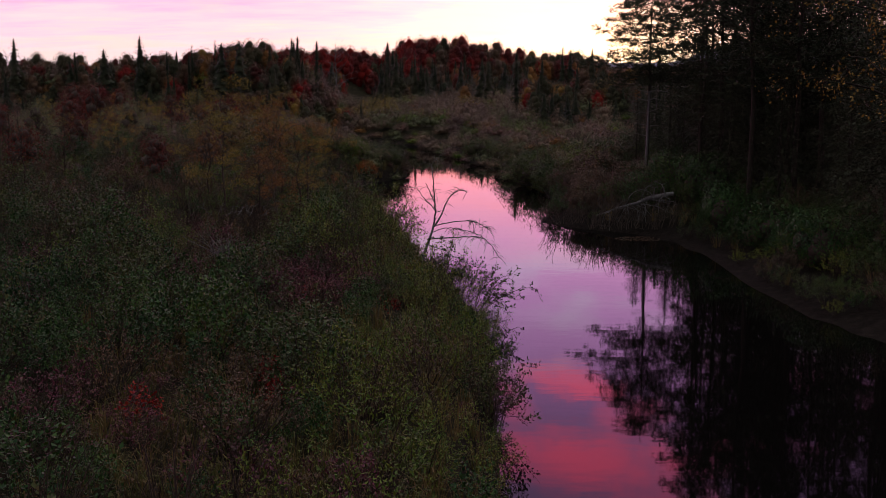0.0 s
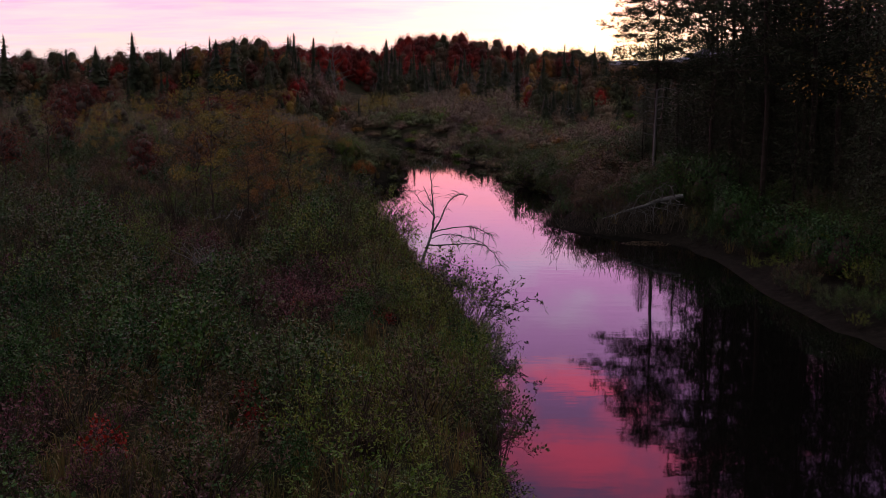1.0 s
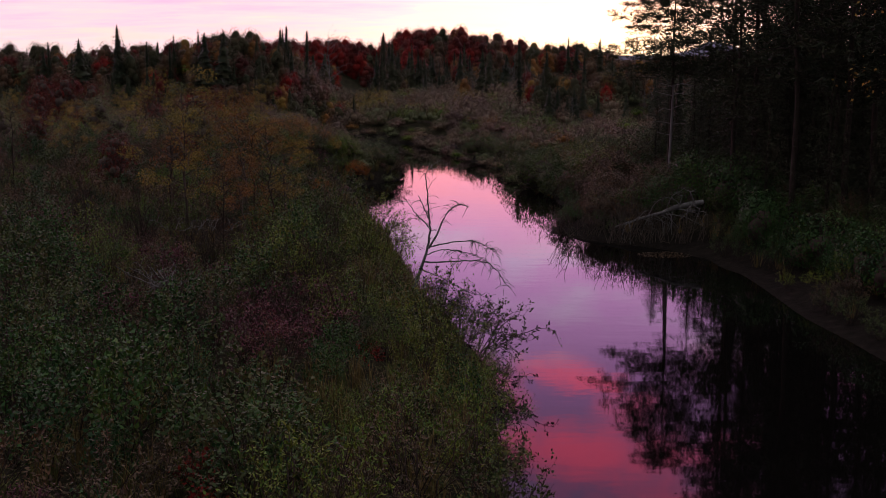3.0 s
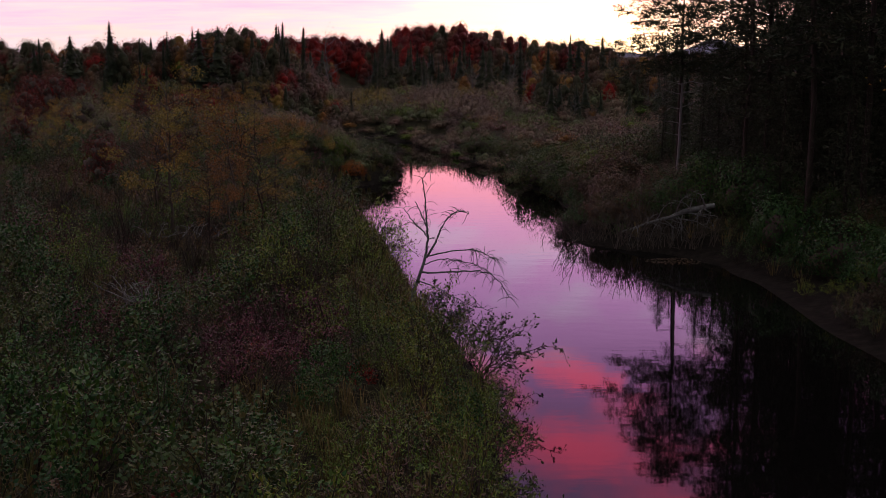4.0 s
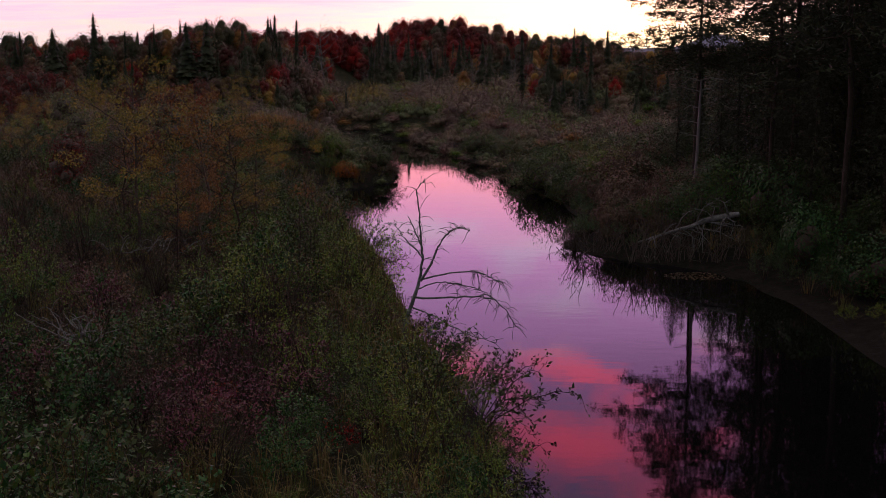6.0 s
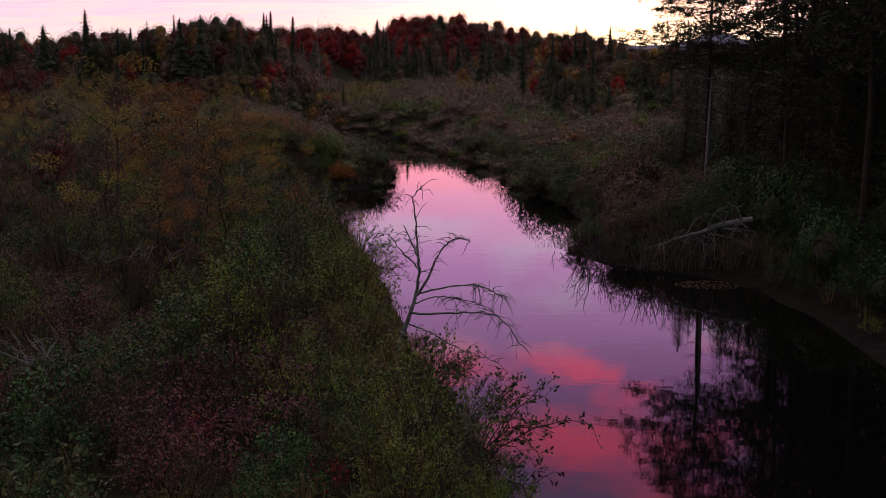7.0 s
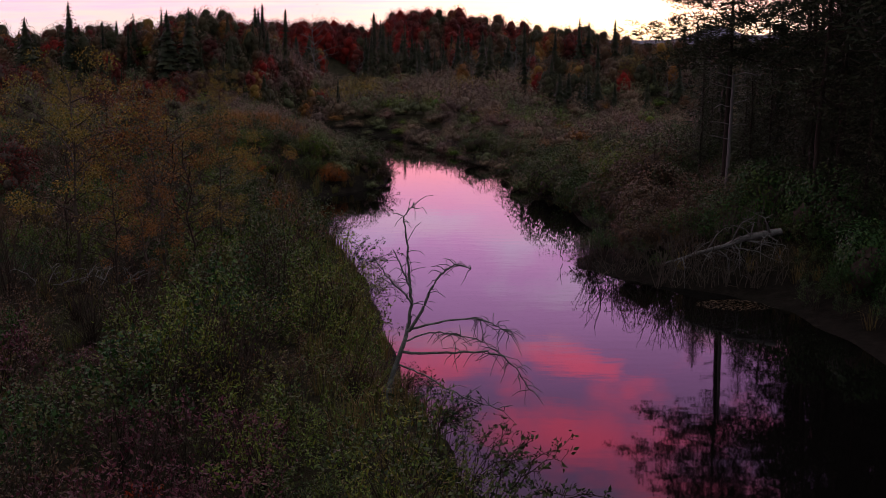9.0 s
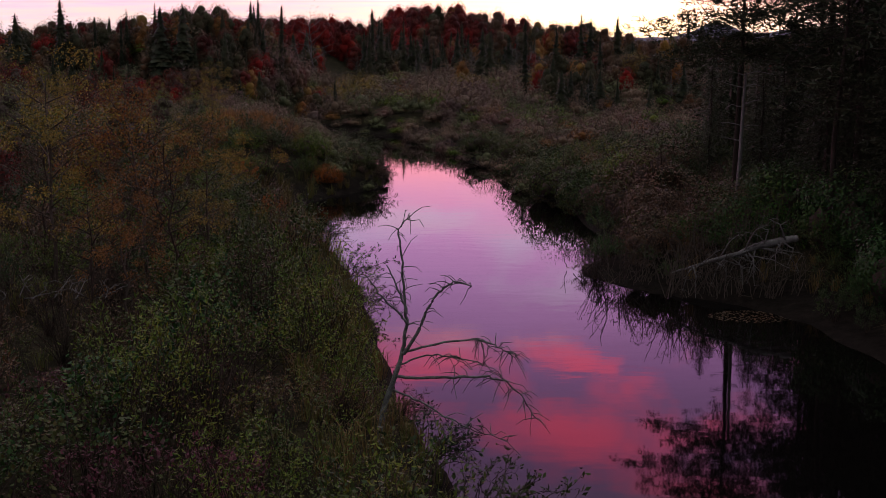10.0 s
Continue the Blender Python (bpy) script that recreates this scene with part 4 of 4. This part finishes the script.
# tall spires on the skyline: kind, place and the height of the tip
for kind, x, y, top in (("fir0", -52.2, 150, 12.6), ("fir2", -41.3, 150, 11.3), ("fir0", -37.1, 151, 12.9), ("spire", -34.0, 152, 11.0), ("fir1", -26.6, 148, 12.0), ("fir1", -24.6, 149, 12.3), ("spire", -18.9, 160, 12.9), ("spire", -16.5, 160, 12.3),
                        ("spire", -9.0, 204, 12.5), ("fir3", -6.8, 200, 9.8), ("fir0", -3.6, 200, 9.4), ("spire", 9.5, 158, 10.9), ("fir3", 15.8, 163, 11.6), ("fir0", 16.9, 163, 11.1), ("fir0", 19.4, 160, 11.4), ("fir3", 12.9, 160, 10.6), ("spire", -45.0, 151, 10.9), ("spire", -31.0, 150, 10.7), ("fir3", 4.4, 200, 9.2), ("fir1", -18.0, 200, 9.6)):
    tall = {"fir0": 10.6, "fir1": 8.8, "fir2": 7.6, "fir3": 10.0, "spire": 8.0}[kind]
    places.append((kind, x, y, x, (top - float(land(x, y))) / tall, 1.0))
places += [("grey", -16.6, 194, 0.0, 1.9, 1.0), ("grey", 4.6, 186, 1.0, 0.9, 1.0), ("grey", 12.4, 192, 2.0, 1.0, 1.0)]
settle(TREES, places)

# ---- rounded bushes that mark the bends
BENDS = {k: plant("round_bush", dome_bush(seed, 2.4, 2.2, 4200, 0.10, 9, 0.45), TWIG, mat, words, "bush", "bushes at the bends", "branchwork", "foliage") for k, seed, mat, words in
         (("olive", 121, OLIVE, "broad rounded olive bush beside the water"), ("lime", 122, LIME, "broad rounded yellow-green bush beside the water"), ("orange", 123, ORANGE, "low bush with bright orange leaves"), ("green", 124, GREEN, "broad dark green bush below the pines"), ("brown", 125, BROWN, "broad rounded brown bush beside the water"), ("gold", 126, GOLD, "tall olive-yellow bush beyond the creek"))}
settle(BENDS, [("gold", -7.8, 163, 0.0, 1.2, 1.2), ("gold", -9.6, 165, 1.0, 1.3, 1.2), ("gold", -11.2, 162, 2.0, 1.1, 1.1), ("gold", -12.6, 165, 3.0, 1.1, 1.0), ("gold", 20.4, 153, 3.0, 1.0, 1.1), ("gold", 3.5, 172, 3.0, 1.1, 1.0), ("olive", 8.8, 95.5, 2.6, 1.15, 0.95), ("brown", 9.8, 90.8, 2.2, 1.15, 1.0), ("olive", -4.9, 107.0, 0.0, 0.85, 0.9), ("olive", -5.0, 111.5, 1.0, 0.9, 1.0), ("lime", -8.0, 106.2, 2.0, 0.85, 0.9), ("olive", -10.8, 104.5, 0.5, 0.8, 0.8), ("lime", -10.6, 100.0, 0.5, 0.6, 0.8), ("orange", -6.5, 103.3, 0.0, 0.52, 1.0), ("olive", 7.7, 100.6, 0.7, 1.35, 1.0), ("lime", 11.4, 99.0, 2.0, 1.25, 0.9),
              ("olive", 6.9, 108.0, 1.4, 1.1, 0.9), ("orange", 8.6, 98.8, 1.0, 0.32, 1.0), ("olive", 6.4, 117.5, 2.0, 1.0, 0.9), ("olive", 3.8, 123.5, 0.2, 1.0, 0.9), ("brown", 13.0, 96.0, 0.0, 1.3, 1.0), ("brown", 12.0, 88.0, 1.0, 1.2, 1.0), ("green", 15.5, 80.0, 0.0, 1.25, 1.1),
              ("green", 17.0, 76.0, 1.0, 1.2, 1.2), ("green", 16.6, 70.5, 2.0, 1.1, 1.1), ("green", 17.6, 64.0, 3.0, 1.1, 1.1), ("brown", 10.4, 84.5, 2.0, 1.0, 1.0), ("green", 18.5, 58.0, 0.4, 1.1, 1.1), ("brown", 9.6, 78.8, 0.3, 0.8, 1.0), ("green", 13.2, 78.4, 0.3, 0.9, 1.0), ("brown", 12.7, 80.4, 1.3, 1.0, 0.95), ("olive", 14.4, 81.0, 2.2, 1.0, 1.0)])

# ---- small yellow and orange trees in the meadow
MEADOW = {
    "birch": plant("birch_tree", broadleaf(71, 8.0, 3.5, 15, 60, 125, 0.085, 0.32, 0.085, tight=0.66), BARK, GOLD, "thin birch tree with fine yellow and orange leaves", "tree", "small trees in the meadow"),
    "copper": plant("birch_tree", broadleaf(76, 8.0, 3.0, 13, 52, 95, 0.085, 0.35, 0.08, tight=0.66), BARK, UMBER, "thin birch tree with fine orange-brown leaves", "tree", "small trees in the meadow"),
    "amber": plant("tree", round_tree(72, 4.6, 2.2, 2000, 0.13, 9), BARK, UMBER, "small tree with orange-brown leaves", "tree", "small trees in the meadow"),
    "dull": plant("tree", round_tree(73, 4.6, 2.4, 2100, 0.13, 10), BARK, MOSS, "small tree with dull green leaves", "tree", "small trees in the meadow"),
    "ruddy": plant("tree", round_tree(74, 5.0, 2.5, 2200, 0.13, 10), BARK, WINE, "small maple tree with dark red leaves", "tree", "small trees in the meadow"),
    "bare": plant("tree", broadleaf(75, 6.4, 2.2, 26, 70, 4, 0.12, 0.15, 0.06), TWIG, BROWN, "nearly leafless grey-brown tree", "tree", "small trees in the meadow"),
}
places = [("birch", -12.2, 67.5, 0.4, 1.0, 1.0), ("copper", -9.3, 68.5, 2.0, 0.95, 1.0), ("copper", -8.6, 63, 1.0, 0.62, 1.0), ("bare", -7.6, 65, 1.0, 1.0, 1.0), ("bare", -9.4, 62, 2.0, 0.8, 1.0), ("bare", -9.2, 70, 1.0, 1.0, 1.0), ("birch", -8.0, 72, 1.0, 0.7, 1.0), ("bare", -14.0, 72, 3.0, 1.0, 1.0), ("bare", -5.0, 62.5, 2.0, 0.6, 1.0)]
xs, ys = jittered(-58, -12, 78, 146, 4.6, rng)
for x, y in zip(xs, ys):
    if abs(x) < view_edge(y) and shore(x, y)[0] > 4 and rng.uniform() < 0.75 and x < -0.13 * y:
        kind = ["birch", "amber", "dull", "ruddy", "bare"][rng.choice(5, p=[0.14, 0.11, 0.26, 0.17, 0.32])]
        places.append((kind, float(x), float(y), rng.uniform(0, 6.28), rng.uniform(0.6, 1.0) * (0.75 if y > 120 else 1.0) * (0.6 if kind == "birch" else 1.0), 1.0))
for x, y, size in ((-36.4, 128, 1.15), (-33.2, 126, 1.0), (-39.2, 130, 1.1), (-37.6, 123, 0.9), (-29.2, 132, 0.85)):
    places.append(("ruddy", x, y, x, size, 1.0))
settle(MEADOW, places)

# ---- the dark stand of pines and firs over the far bank
PINES = {
    "pine": plant("pine_tree", conifer(81, 16.2, 4.4, 15, 6, 20, 0.50, 0.24, 0.12, 0.5, 0.45, 0.17, 0.04, 0.06, slim=0.3, tufts=23), PINEBARK, NEEDLE, "tall dark pine tree with ragged layered boughs", "tree", "pines on the bank"),
    "pine_slim": plant("pine_tree", conifer(82, 22.0, 3.4, 26, 6, 10, 0.30, 0.34, 0.18, 0.6, 0.42, 0.15, 0.03, 0.38, slim=0.32, tufts=8), PINEBARK, NEEDLE, "tall slim dark pine tree in the stand", "tree", "pines on the bank"),
    "spruce": plant("spruce_tree", conifer(83, 21.0, 3.6, 46, 7, 0, 0.05, 0.24, 0.28, 0.5, 0.5, 0.2, lite=True, slim=0.26, teeth=48), PINEBARK, NEEDLE, "tall dark spruce tree with drooping boughs", "tree", "pines on the bank"),
    "fir": plant("fir_tree", conifer(84, 10.5, 2.5, 38, 8, 0, 0.03, 0.22, 0.24, 0.5, 0.65, 0.12, lite=True, slim=0.28, teeth=36), PINEBARK, NEEDLE, "dark fir tree at the edge of the stand", "tree", "pines on the bank"),
    "fir_behind": plant("fir_tree", conifer(85, 9.0, 2.8, 22, 6, 5, 0.03, 0.7, 0.24, 0.5, 0.6, 0.12, lite=True, solid=0.3, slim=0.26, teeth=8), PINEBARK, NEEDLE, "dark fir tree deep in the stand", "tree", "pines on the bank"),
}
places = [("pine", 14.2, 84.6, 0.3, 0.95, 1.0), ("pine_slim", 20.3, 92, 2.0, 1.05, 1.0), ("pine_slim", 22.0, 93, 3.0, 1.0, 1.0), ("pine_slim", 23.4, 89, 4.0, 1.0, 1.0),
          ("pine_slim", 24.8, 95, 5.0, 1.05, 1.0), ("pine_slim", 21.6, 86, 0.5, 0.98, 1.0), ("pine_slim", 23.6, 82, 1.5, 0.98, 1.0), ("pine_slim", 25.6, 86, 2.5, 1.0, 1.0), ("fir", 16.8, 90, 0.0, 0.75, 1.0), ("fir", 14.8, 93, 1.0, 0.68, 1.0), ("fir", 15.6, 96.5, 1.0, 0.72, 1.0), ("fir", 17.8, 84, 2.0, 0.8, 1.0),
          ("fir", 16.6, 99, 2.0, 0.75, 1.0), ("fir", 18.6, 97, 2.0, 0.8, 1.0), ("fir", 17.4, 94, 2.0, 0.75, 1.0)]
for x, y in zip(*jittered(17, 48, 98, 118, 3.6, rng)):
    if x > 0.172 * y:
        places.append(("fir_behind", float(x), float(y), rng.uniform(0, 6.28), rng.uniform(0.72, 0.9) * (1.5 if x > 0.25 * y else 1.0), rng.uniform(0.95, 1.1)))
xs, ys = jittered(15, 48, 38, 108, 3.1, rng)
for x, y in zip(xs, ys):
    r = shore(x, y)[1]
    if x < 0.195 * y or r < 4.0 + 0.03 * (112 - y) or abs(x) > 0.37 * y + 3 or x < 15.5 + 0.04 * max(0, 84 - y):
        continue
    open_side = x < 0.31 * y
    kind = ["pine_slim", "spruce", "fir"][rng.choice(3, p=[0.3, 0.0, 0.7] if x < 0.25 * y else [0.2, 0.55, 0.25] if open_side else [0.12, 0.66, 0.22])]
    places.append((kind, float(x), float(y), rng.uniform(0, 6.28), rng.uniform(0.8, 1.0) if x < 0.235 * y else rng.uniform(0.95, 1.22) if open_side else rng.uniform(0.8, 1.15), rng.uniform(0.9, 1.1)))
settle(PINES, places)


# ---------------------------------------------------------------- single things on the banks
def branch_set(g, limbs, rng, twigs=0, droop=0.0, length=0.5):
    """Hand-laid limbs (path, radii) with thin side twigs."""
    for path, radii in limbs:
        path = np.asarray(path, float)
        t = np.linspace(0, len(path) - 1, 4 * len(path))
        fine = np.stack([np.interp(t, np.arange(len(path)), path[:, i]) for i in range(3)], 1)
        fine[1:-1] += rng.normal(size=(len(fine) - 2, 3)) * 0.012
        g.tube(fine, radii, 6)
        for _ in range(twigs):
            k = rng.integers(len(fine) // 3, len(fine))
            d = rng.normal(size=3) * (1, 0.6, 0.5) + (0, 0, -droop)
            d /= np.linalg.norm(d)
            end = fine[k] + d * length * rng.uniform(0.4, 1.2)
            g.tube(curve(fine[k], end, 0.06, 4, rng, 0.02), (0.013, 0.006), 3)


def dead_tree():
    rng = np.random.default_rng(91)
    thing = new("dead_tree")
    trunk = Geo()
    branch_set(trunk, [([(-0.15, 0, -1.3), (0.0, 0, 0), (0.3, 0, 0.84), (0.41, 0.05, 1.25), (0.52, 0.05, 1.85), (0.46, 0.1, 2.33), (0.42, 0.1, 2.87), (0.40, 0.12, 3.3), (0.31, 0.1, 3.85), (0.55, 0.1, 4.2)], (0.085, 0.062, 0.044, 0.032, 0.024, 0.011))], rng, 22, 0.1, 0.5)
    part("trunk", trunk, LICHEN, thing)
    for limb, radii, twigs, droop in (
        ([(0.5, 0, 2.1), (0.35, 0.2, 2.5), (0.06, 0.3, 3.08)], (0.03, 0.012), 9, 0.0),
        ([(0.52, 0, 1.85), (0.35, -0.1, 2.1), (-0.03, -0.2, 2.5), (-0.32, -0.3, 2.93)], (0.032, 0.012), 10, 0.0),
        ([(0.45, 0, 1.2), (0.75, -0.2, 1.70), (0.88, -0.25, 2.08), (1.08, -0.3, 2.46), (1.30, -0.3, 2.71), (1.55, -0.3, 2.86), (1.9, -0.3, 2.74)], (0.042, 0.03, 0.014), 18, 0.2),
        ([(0.5, 0, 1.25), (1.24, 0.3, 1.38), (2.0, 0.5, 1.4), (2.35, 0.5, 1.3), (2.7, 0.5, 1.13), (2.9, 0.5, 1.0)], (0.028, 0.010), 34, 0.6),
        ([(0.3, 0, 0.7), (0.76, -0.2, 0.71), (1.53, -0.4, 0.8), (2.24, -0.5, 0.83), (2.65, -0.5, 0.74), (3.0, -0.5, 0.4), (3.3, -0.5, -0.06)], (0.036, 0.011), 40, 0.6),
        ([(0.35, 0, 0.95), (0.9, 0.2, 1.12), (1.5, 0.3, 1.08), (2.1, 0.3, 0.92), (2.6, 0.3, 0.62)], (0.022, 0.008), 26, 0.5),
        ([(0.2, 0, 0.4), (0.76, -0.3, 0.24), (1.4, -0.5, -0.06), (1.9, -0.6, -0.3), (2.7, -0.7, -0.5)], (0.024, 0.008), 18, 0.2),
    ):
        g = Geo()
        branch_set(g, [(limb, radii)], rng, twigs, droop)
        part("limb", g, LICHEN, thing)
    thing.matrix_basis = Matrix.Translation((-0.85, 54.5, 1.85)) @ Matrix.Diagonal((1.02, 1.0, 1.04, 1))
    tagged(thing, "leafless dead tree with lichen-grey bark leaning over the water", "dead tree")


def fallen_log():
    rng = np.random.default_rng(92)
    thing = new("fallen_tree")
    g = Geo()
    branch_set(g, [([(0.5, 0, 0.1), (0, 0, 0), (-1.2, -0.1, -0.22), (-2.4, -0.2, -0.6), (-3.7, -0.25, -0.95), (-5.0, 0.1, -1.45)], (0.14, 0.17, 0.14, 0.10, 0.07, 0.035))], rng)
    part("trunk", g, DEADWOOD, thing)
    for k in range(26):
        s = rng.uniform(0.0, 0.9)
        foot = np.array([-4.6 * s, -0.1, -1.25 * s])
        up = rng.choice([1, -1], p=[0.35, 0.65])
        long = rng.uniform(0.7, 1.7)
        end = foot + np.array([rng.normal() * 0.8, rng.uniform(-1.2, 0.3), up * long * 0.8])
        knee = (foot + end) / 2 + np.array([rng.normal() * 0.3, -0.25, 0.25 * long])
        g = Geo()
        branch_set(g, [([foot, knee, end], (0.035, 0.010))], rng, 4, 0.3, 0.5)
        part("branch", g, DEADWOOD, thing)
    thing.matrix_basis = Matrix.Translation((13.7, 74.2, 2.25)) @ Matrix.Diagonal((0.86, 0.9, 0.9, 1))
    tagged(thing, "bleached fallen tree trunk with bare branches on the bank", "fallen tree")


def brush_tangle(name, x, y, z, wide, tall, count, seed, mat, label, category):
    """A tangle of bare sticks."""
    rng = np.random.default_rng(seed)
    thing = new(name)
    for _ in range(count):
        g = Geo()
        foot = np.array([rng.uniform(-wide, wide), rng.uniform(-0.7, 0.7), 0])
        end = foot + rng.normal(size=3) * (0.5, 0.4, 0) + (0, 0, tall * rng.uniform(0.4, 1.2))
        branch_set(g, [([foot, (foot + end) / 2 + rng.normal(size=3) * 0.1, end], (0.018, 0.007))], rng, 2, -0.3, 0.4)
        part("stick", g, mat, thing)
    thing.location = (x, y, z)
    tagged(thing, label, category)


def arching_shrub(seed, stems, long, leaf):
    """A shrub that leans out over the water on thin arching stems."""
    rng = np.random.default_rng(seed)
    wood, crown = Geo(), Geo()
    for _ in range(stems):
        end = np.array([long * rng.uniform(0.35, 1.05), rng.normal() * 0.55 * long, long * rng.uniform(0.15, 0.75)])
        stem = curve((rng.normal() * 0.1, rng.normal() * 0.15, -0.3), end, 0.22 * long, 9, rng, 0.03)
        wood.tube(stem, (0.018, 0.006), 4)
        for k in range(3, 9):
            for _ in range(rng.integers(1, 3)):
                d = rng.normal(size=3) * 0.6 + (0.3, 0, 0.3)
                twig = stem[k] + d / np.linalg.norm(d) * rng.uniform(0.12, 0.4)
                wood.tube([stem[k], twig], (0.007, 0.004), 3)
                n = rng.integers(3, 8)
                at = stem[k] + (twig - stem[k]) * rng.uniform(0.3, 1.1, (n, 1)) + rng.normal(size=(n, 3)) * 0.03
                crown.leaves(at, rng.normal(size=(n, 3)) * 0.6 + d, leaf * rng.uniform(0.6, 1.2, n), 0.45, rng=rng)
    return wood, crown


def dead_snag():
    """A bleached broken trunk with stubs of boughs."""
    rng = np.random.default_rng(96)
    thing = new("dead_snag")
    g = Geo()
    branch_set(g, [([(0, 0, -0.3), (0.05, 0, 2.5), (0.08, 0, 4.6), (0.14, 0, 6.5)], (0.10, 0.085, 0.06))], rng)
    part("trunk", g, DEADWOOD, thing)
    for z, x in ((6.45, 1.3), (6.4, -0.7), (5.9, 1.0), (5.85, -0.9), (5.1, 0.9), (5.0, -0.8), (4.2, -0.9), (4.1, 0.8), (3.5, -0.8)):
        g = Geo()
        branch_set(g, [([(0.1, 0, z), (x * 0.5, rng.normal() * 0.15, z + 0.12), (x, rng.normal() * 0.3, z + rng.uniform(-0.1, 0.35))], (0.03, 0.012))], rng, 1, 0.0, 0.3)
        part("bough", g, DEADWOOD, thing)
    thing.location = (13.7, 82.2, 1.8)
    tagged(thing, "bleached broken trunk of a dead pine with bare stubs", "dead tree")


def bare_spruce():
    """A spruce with a dead grey skirt of drooping boughs below its green top."""
    rng = np.random.default_rng(97)
    thing = new("spruce_tree")
    wood, crown = conifer(98, 19.0, 2.8, 16, 6, 24, 0.60, 0.55, 0.15, 0.45, 0.6, 0.2, 0.0, 0.15)
    part("trunk", wood, PINEBARK, thing)
    part("crown", crown, NEEDLE, thing)
    for k in range(34):
        z, turn, long = rng.uniform(3.0, 11.0), rng.uniform(0, 6.28), rng.uniform(1.0, 2.4)
        end = np.array([np.cos(turn) * long, np.sin(turn) * long, z - 0.25 * long])
        g = Geo()
        branch_set(g, [([(0, 0, z), end * (0.5, 0.5, 0) + (0, 0, z - 0.22 * long), end + (0, 0, 0.1 * long)], (0.025, 0.009))], rng, 5, 0.5, 0.6)
        part("dead_bough", g, BARK, thing)
    thing.location = (18.2, 80.0, 1.9)
    tagged(thing, "tall spruce with drooping dead grey lower boughs", "tree", "pines on the bank")


def floating_leaves():
    rng = np.random.default_rng(99)
    g = Geo()
    n = 420
    turn, r = rng.uniform(0, 6.28, n), np.sqrt(rng.uniform(0, 1, n))
    at = np.stack([np.cos(turn) * r * 1.5, np.sin(turn) * r * 0.9, np.full(n, 0.012) + rng.uniform(0, 0.006, n)], 1)
    way = np.stack([rng.normal(size=n), rng.normal(size=n), np.zeros(n)], 1)
    g.leaves(at, way, rng.uniform(0.05, 0.13, n), 0.7, 0.0, rng, face=np.tile((0.0, 0.0, 1.0), (n, 1)))
    ob = part("floating_leaves", g, BROWN)
    ob.location = (11.6, 71.0, 0)
    tagged(ob, "raft of fallen leaves floating on the dark water", "leaves", kind="stuff")


dead_tree()
fallen_log()
dead_snag()
bare_spruce()
floating_leaves()
OVERHANG = {name: plant("overhanging_shrub", arching_shrub(seed, stems, long, leaf), TWIG, mat, words, "shrub", "shrubs over the water", "branchwork", "foliage")
            for name, seed, stems, long, leaf, mat, words in (("alder", 101, 13, 1.9, 0.12, OLIVE, "sparse olive shrub arching over the water on thin stems"), ("willow", 102, 10, 1.5, 0.12, GREEN, "thin green shrub leaning out over the water"),
                                                               ("bare", 103, 12, 1.4, 0.08, BROWN, "thin brown shrub with small leaves at the water"))}
for kind, x, y, turn, size in (("alder", 1.3, 49.6, 0.1, 1.15), ("alder", 1.1, 52.2, 0.4, 0.7), ("willow", 0.0, 54.0, 0.5, 0.9), ("bare", 0.1, 55.2, 0.2, 0.9), ("willow", 1.4, 46.2, -0.2, 0.6), ("willow", 1.4, 41.0, 0.1, 0.75), ("alder", 1.3, 38.0, -0.3, 0.5), ("bare", 1.2, 34.5, 0.2, 0.8),
                               ("willow", 1.0, 31.0, 0.0, 0.6), ("bare", -0.8, 57.0, 0.2, 0.8), ("bare", -2.6, 68.5, 0.5, 1.0), ("alder", -3.3, 74.5, 0.3, 0.9), ("bare", -4.9, 81.0, 0.2, 1.1), ("bare", -4.0, 106.6, 0.0, 1.3)):
    m = Matrix.Translation((x, y, max(0.25, float(land(x, y)) * 0.8))) @ pose(0, 0, 0, 0, 0, math.degrees(turn)) @ Matrix.Diagonal((size, size, size, 1))
    copy_thing(OVERHANG[kind], m)
for ob in OVERHANG.values():
    for piece in list(ob.children):
        bpy.data.objects.remove(piece)
    bpy.data.objects.remove(ob)

# ---- the broadleaf tree that reaches out from the stand
reaching = plant("maple_tree", broadleaf(111, 14.0, 4.6, 18, 54, 46, 0.12, 0.42, 0.16), PINEBARK, YELLOW, "tall maple tree with dull orange and green leaves", "tree", "", "trunk", "crown")
waiting.append((reaching, Matrix.Translation((18.0, 44.0, 0.9)) @ pose(0, 0, 0, 0, -11, 40)))


brush_tangle("dead_twigs", -10.6, 62.5, 2.6, 1.6, 0.5, 16, 193, DEADWOOD, "pale dead sticks lying on a bare bush", "dead bush")
brush_tangle("dead_twigs", -8.7, 46.8, 3.1, 0.5, 0.6, 16, 93, DEADWOOD, "bleached bare twigs of a dead bush", "dead bush")
brush_tangle("driftwood", 9.5, 75.6, 0.3, 2.6, 1.5, 70, 94, BARK, "tangle of dark dead branches at the water's edge", "driftwood")
brush_tangle("driftwood", 11.6, 73.0, 0.35, 2.8, 1.7, 80, 197, BARK, "tangle of thin grey dead branches before the fallen trunk", "driftwood")
brush_tangle("driftwood", 12.4, 76.4, 0.9, 2.4, 2.1, 60, 198, BARK, "tangle of tall grey dead branches behind the fallen trunk", "driftwood")
brush_tangle("driftwood", 6.9, 79.0, 0.1, 1.0, 0.9, 16, 95, TWIG, "dark stick ends poking out over the water", "driftwood")

for ob, m in waiting:
    ob.matrix_basis = m
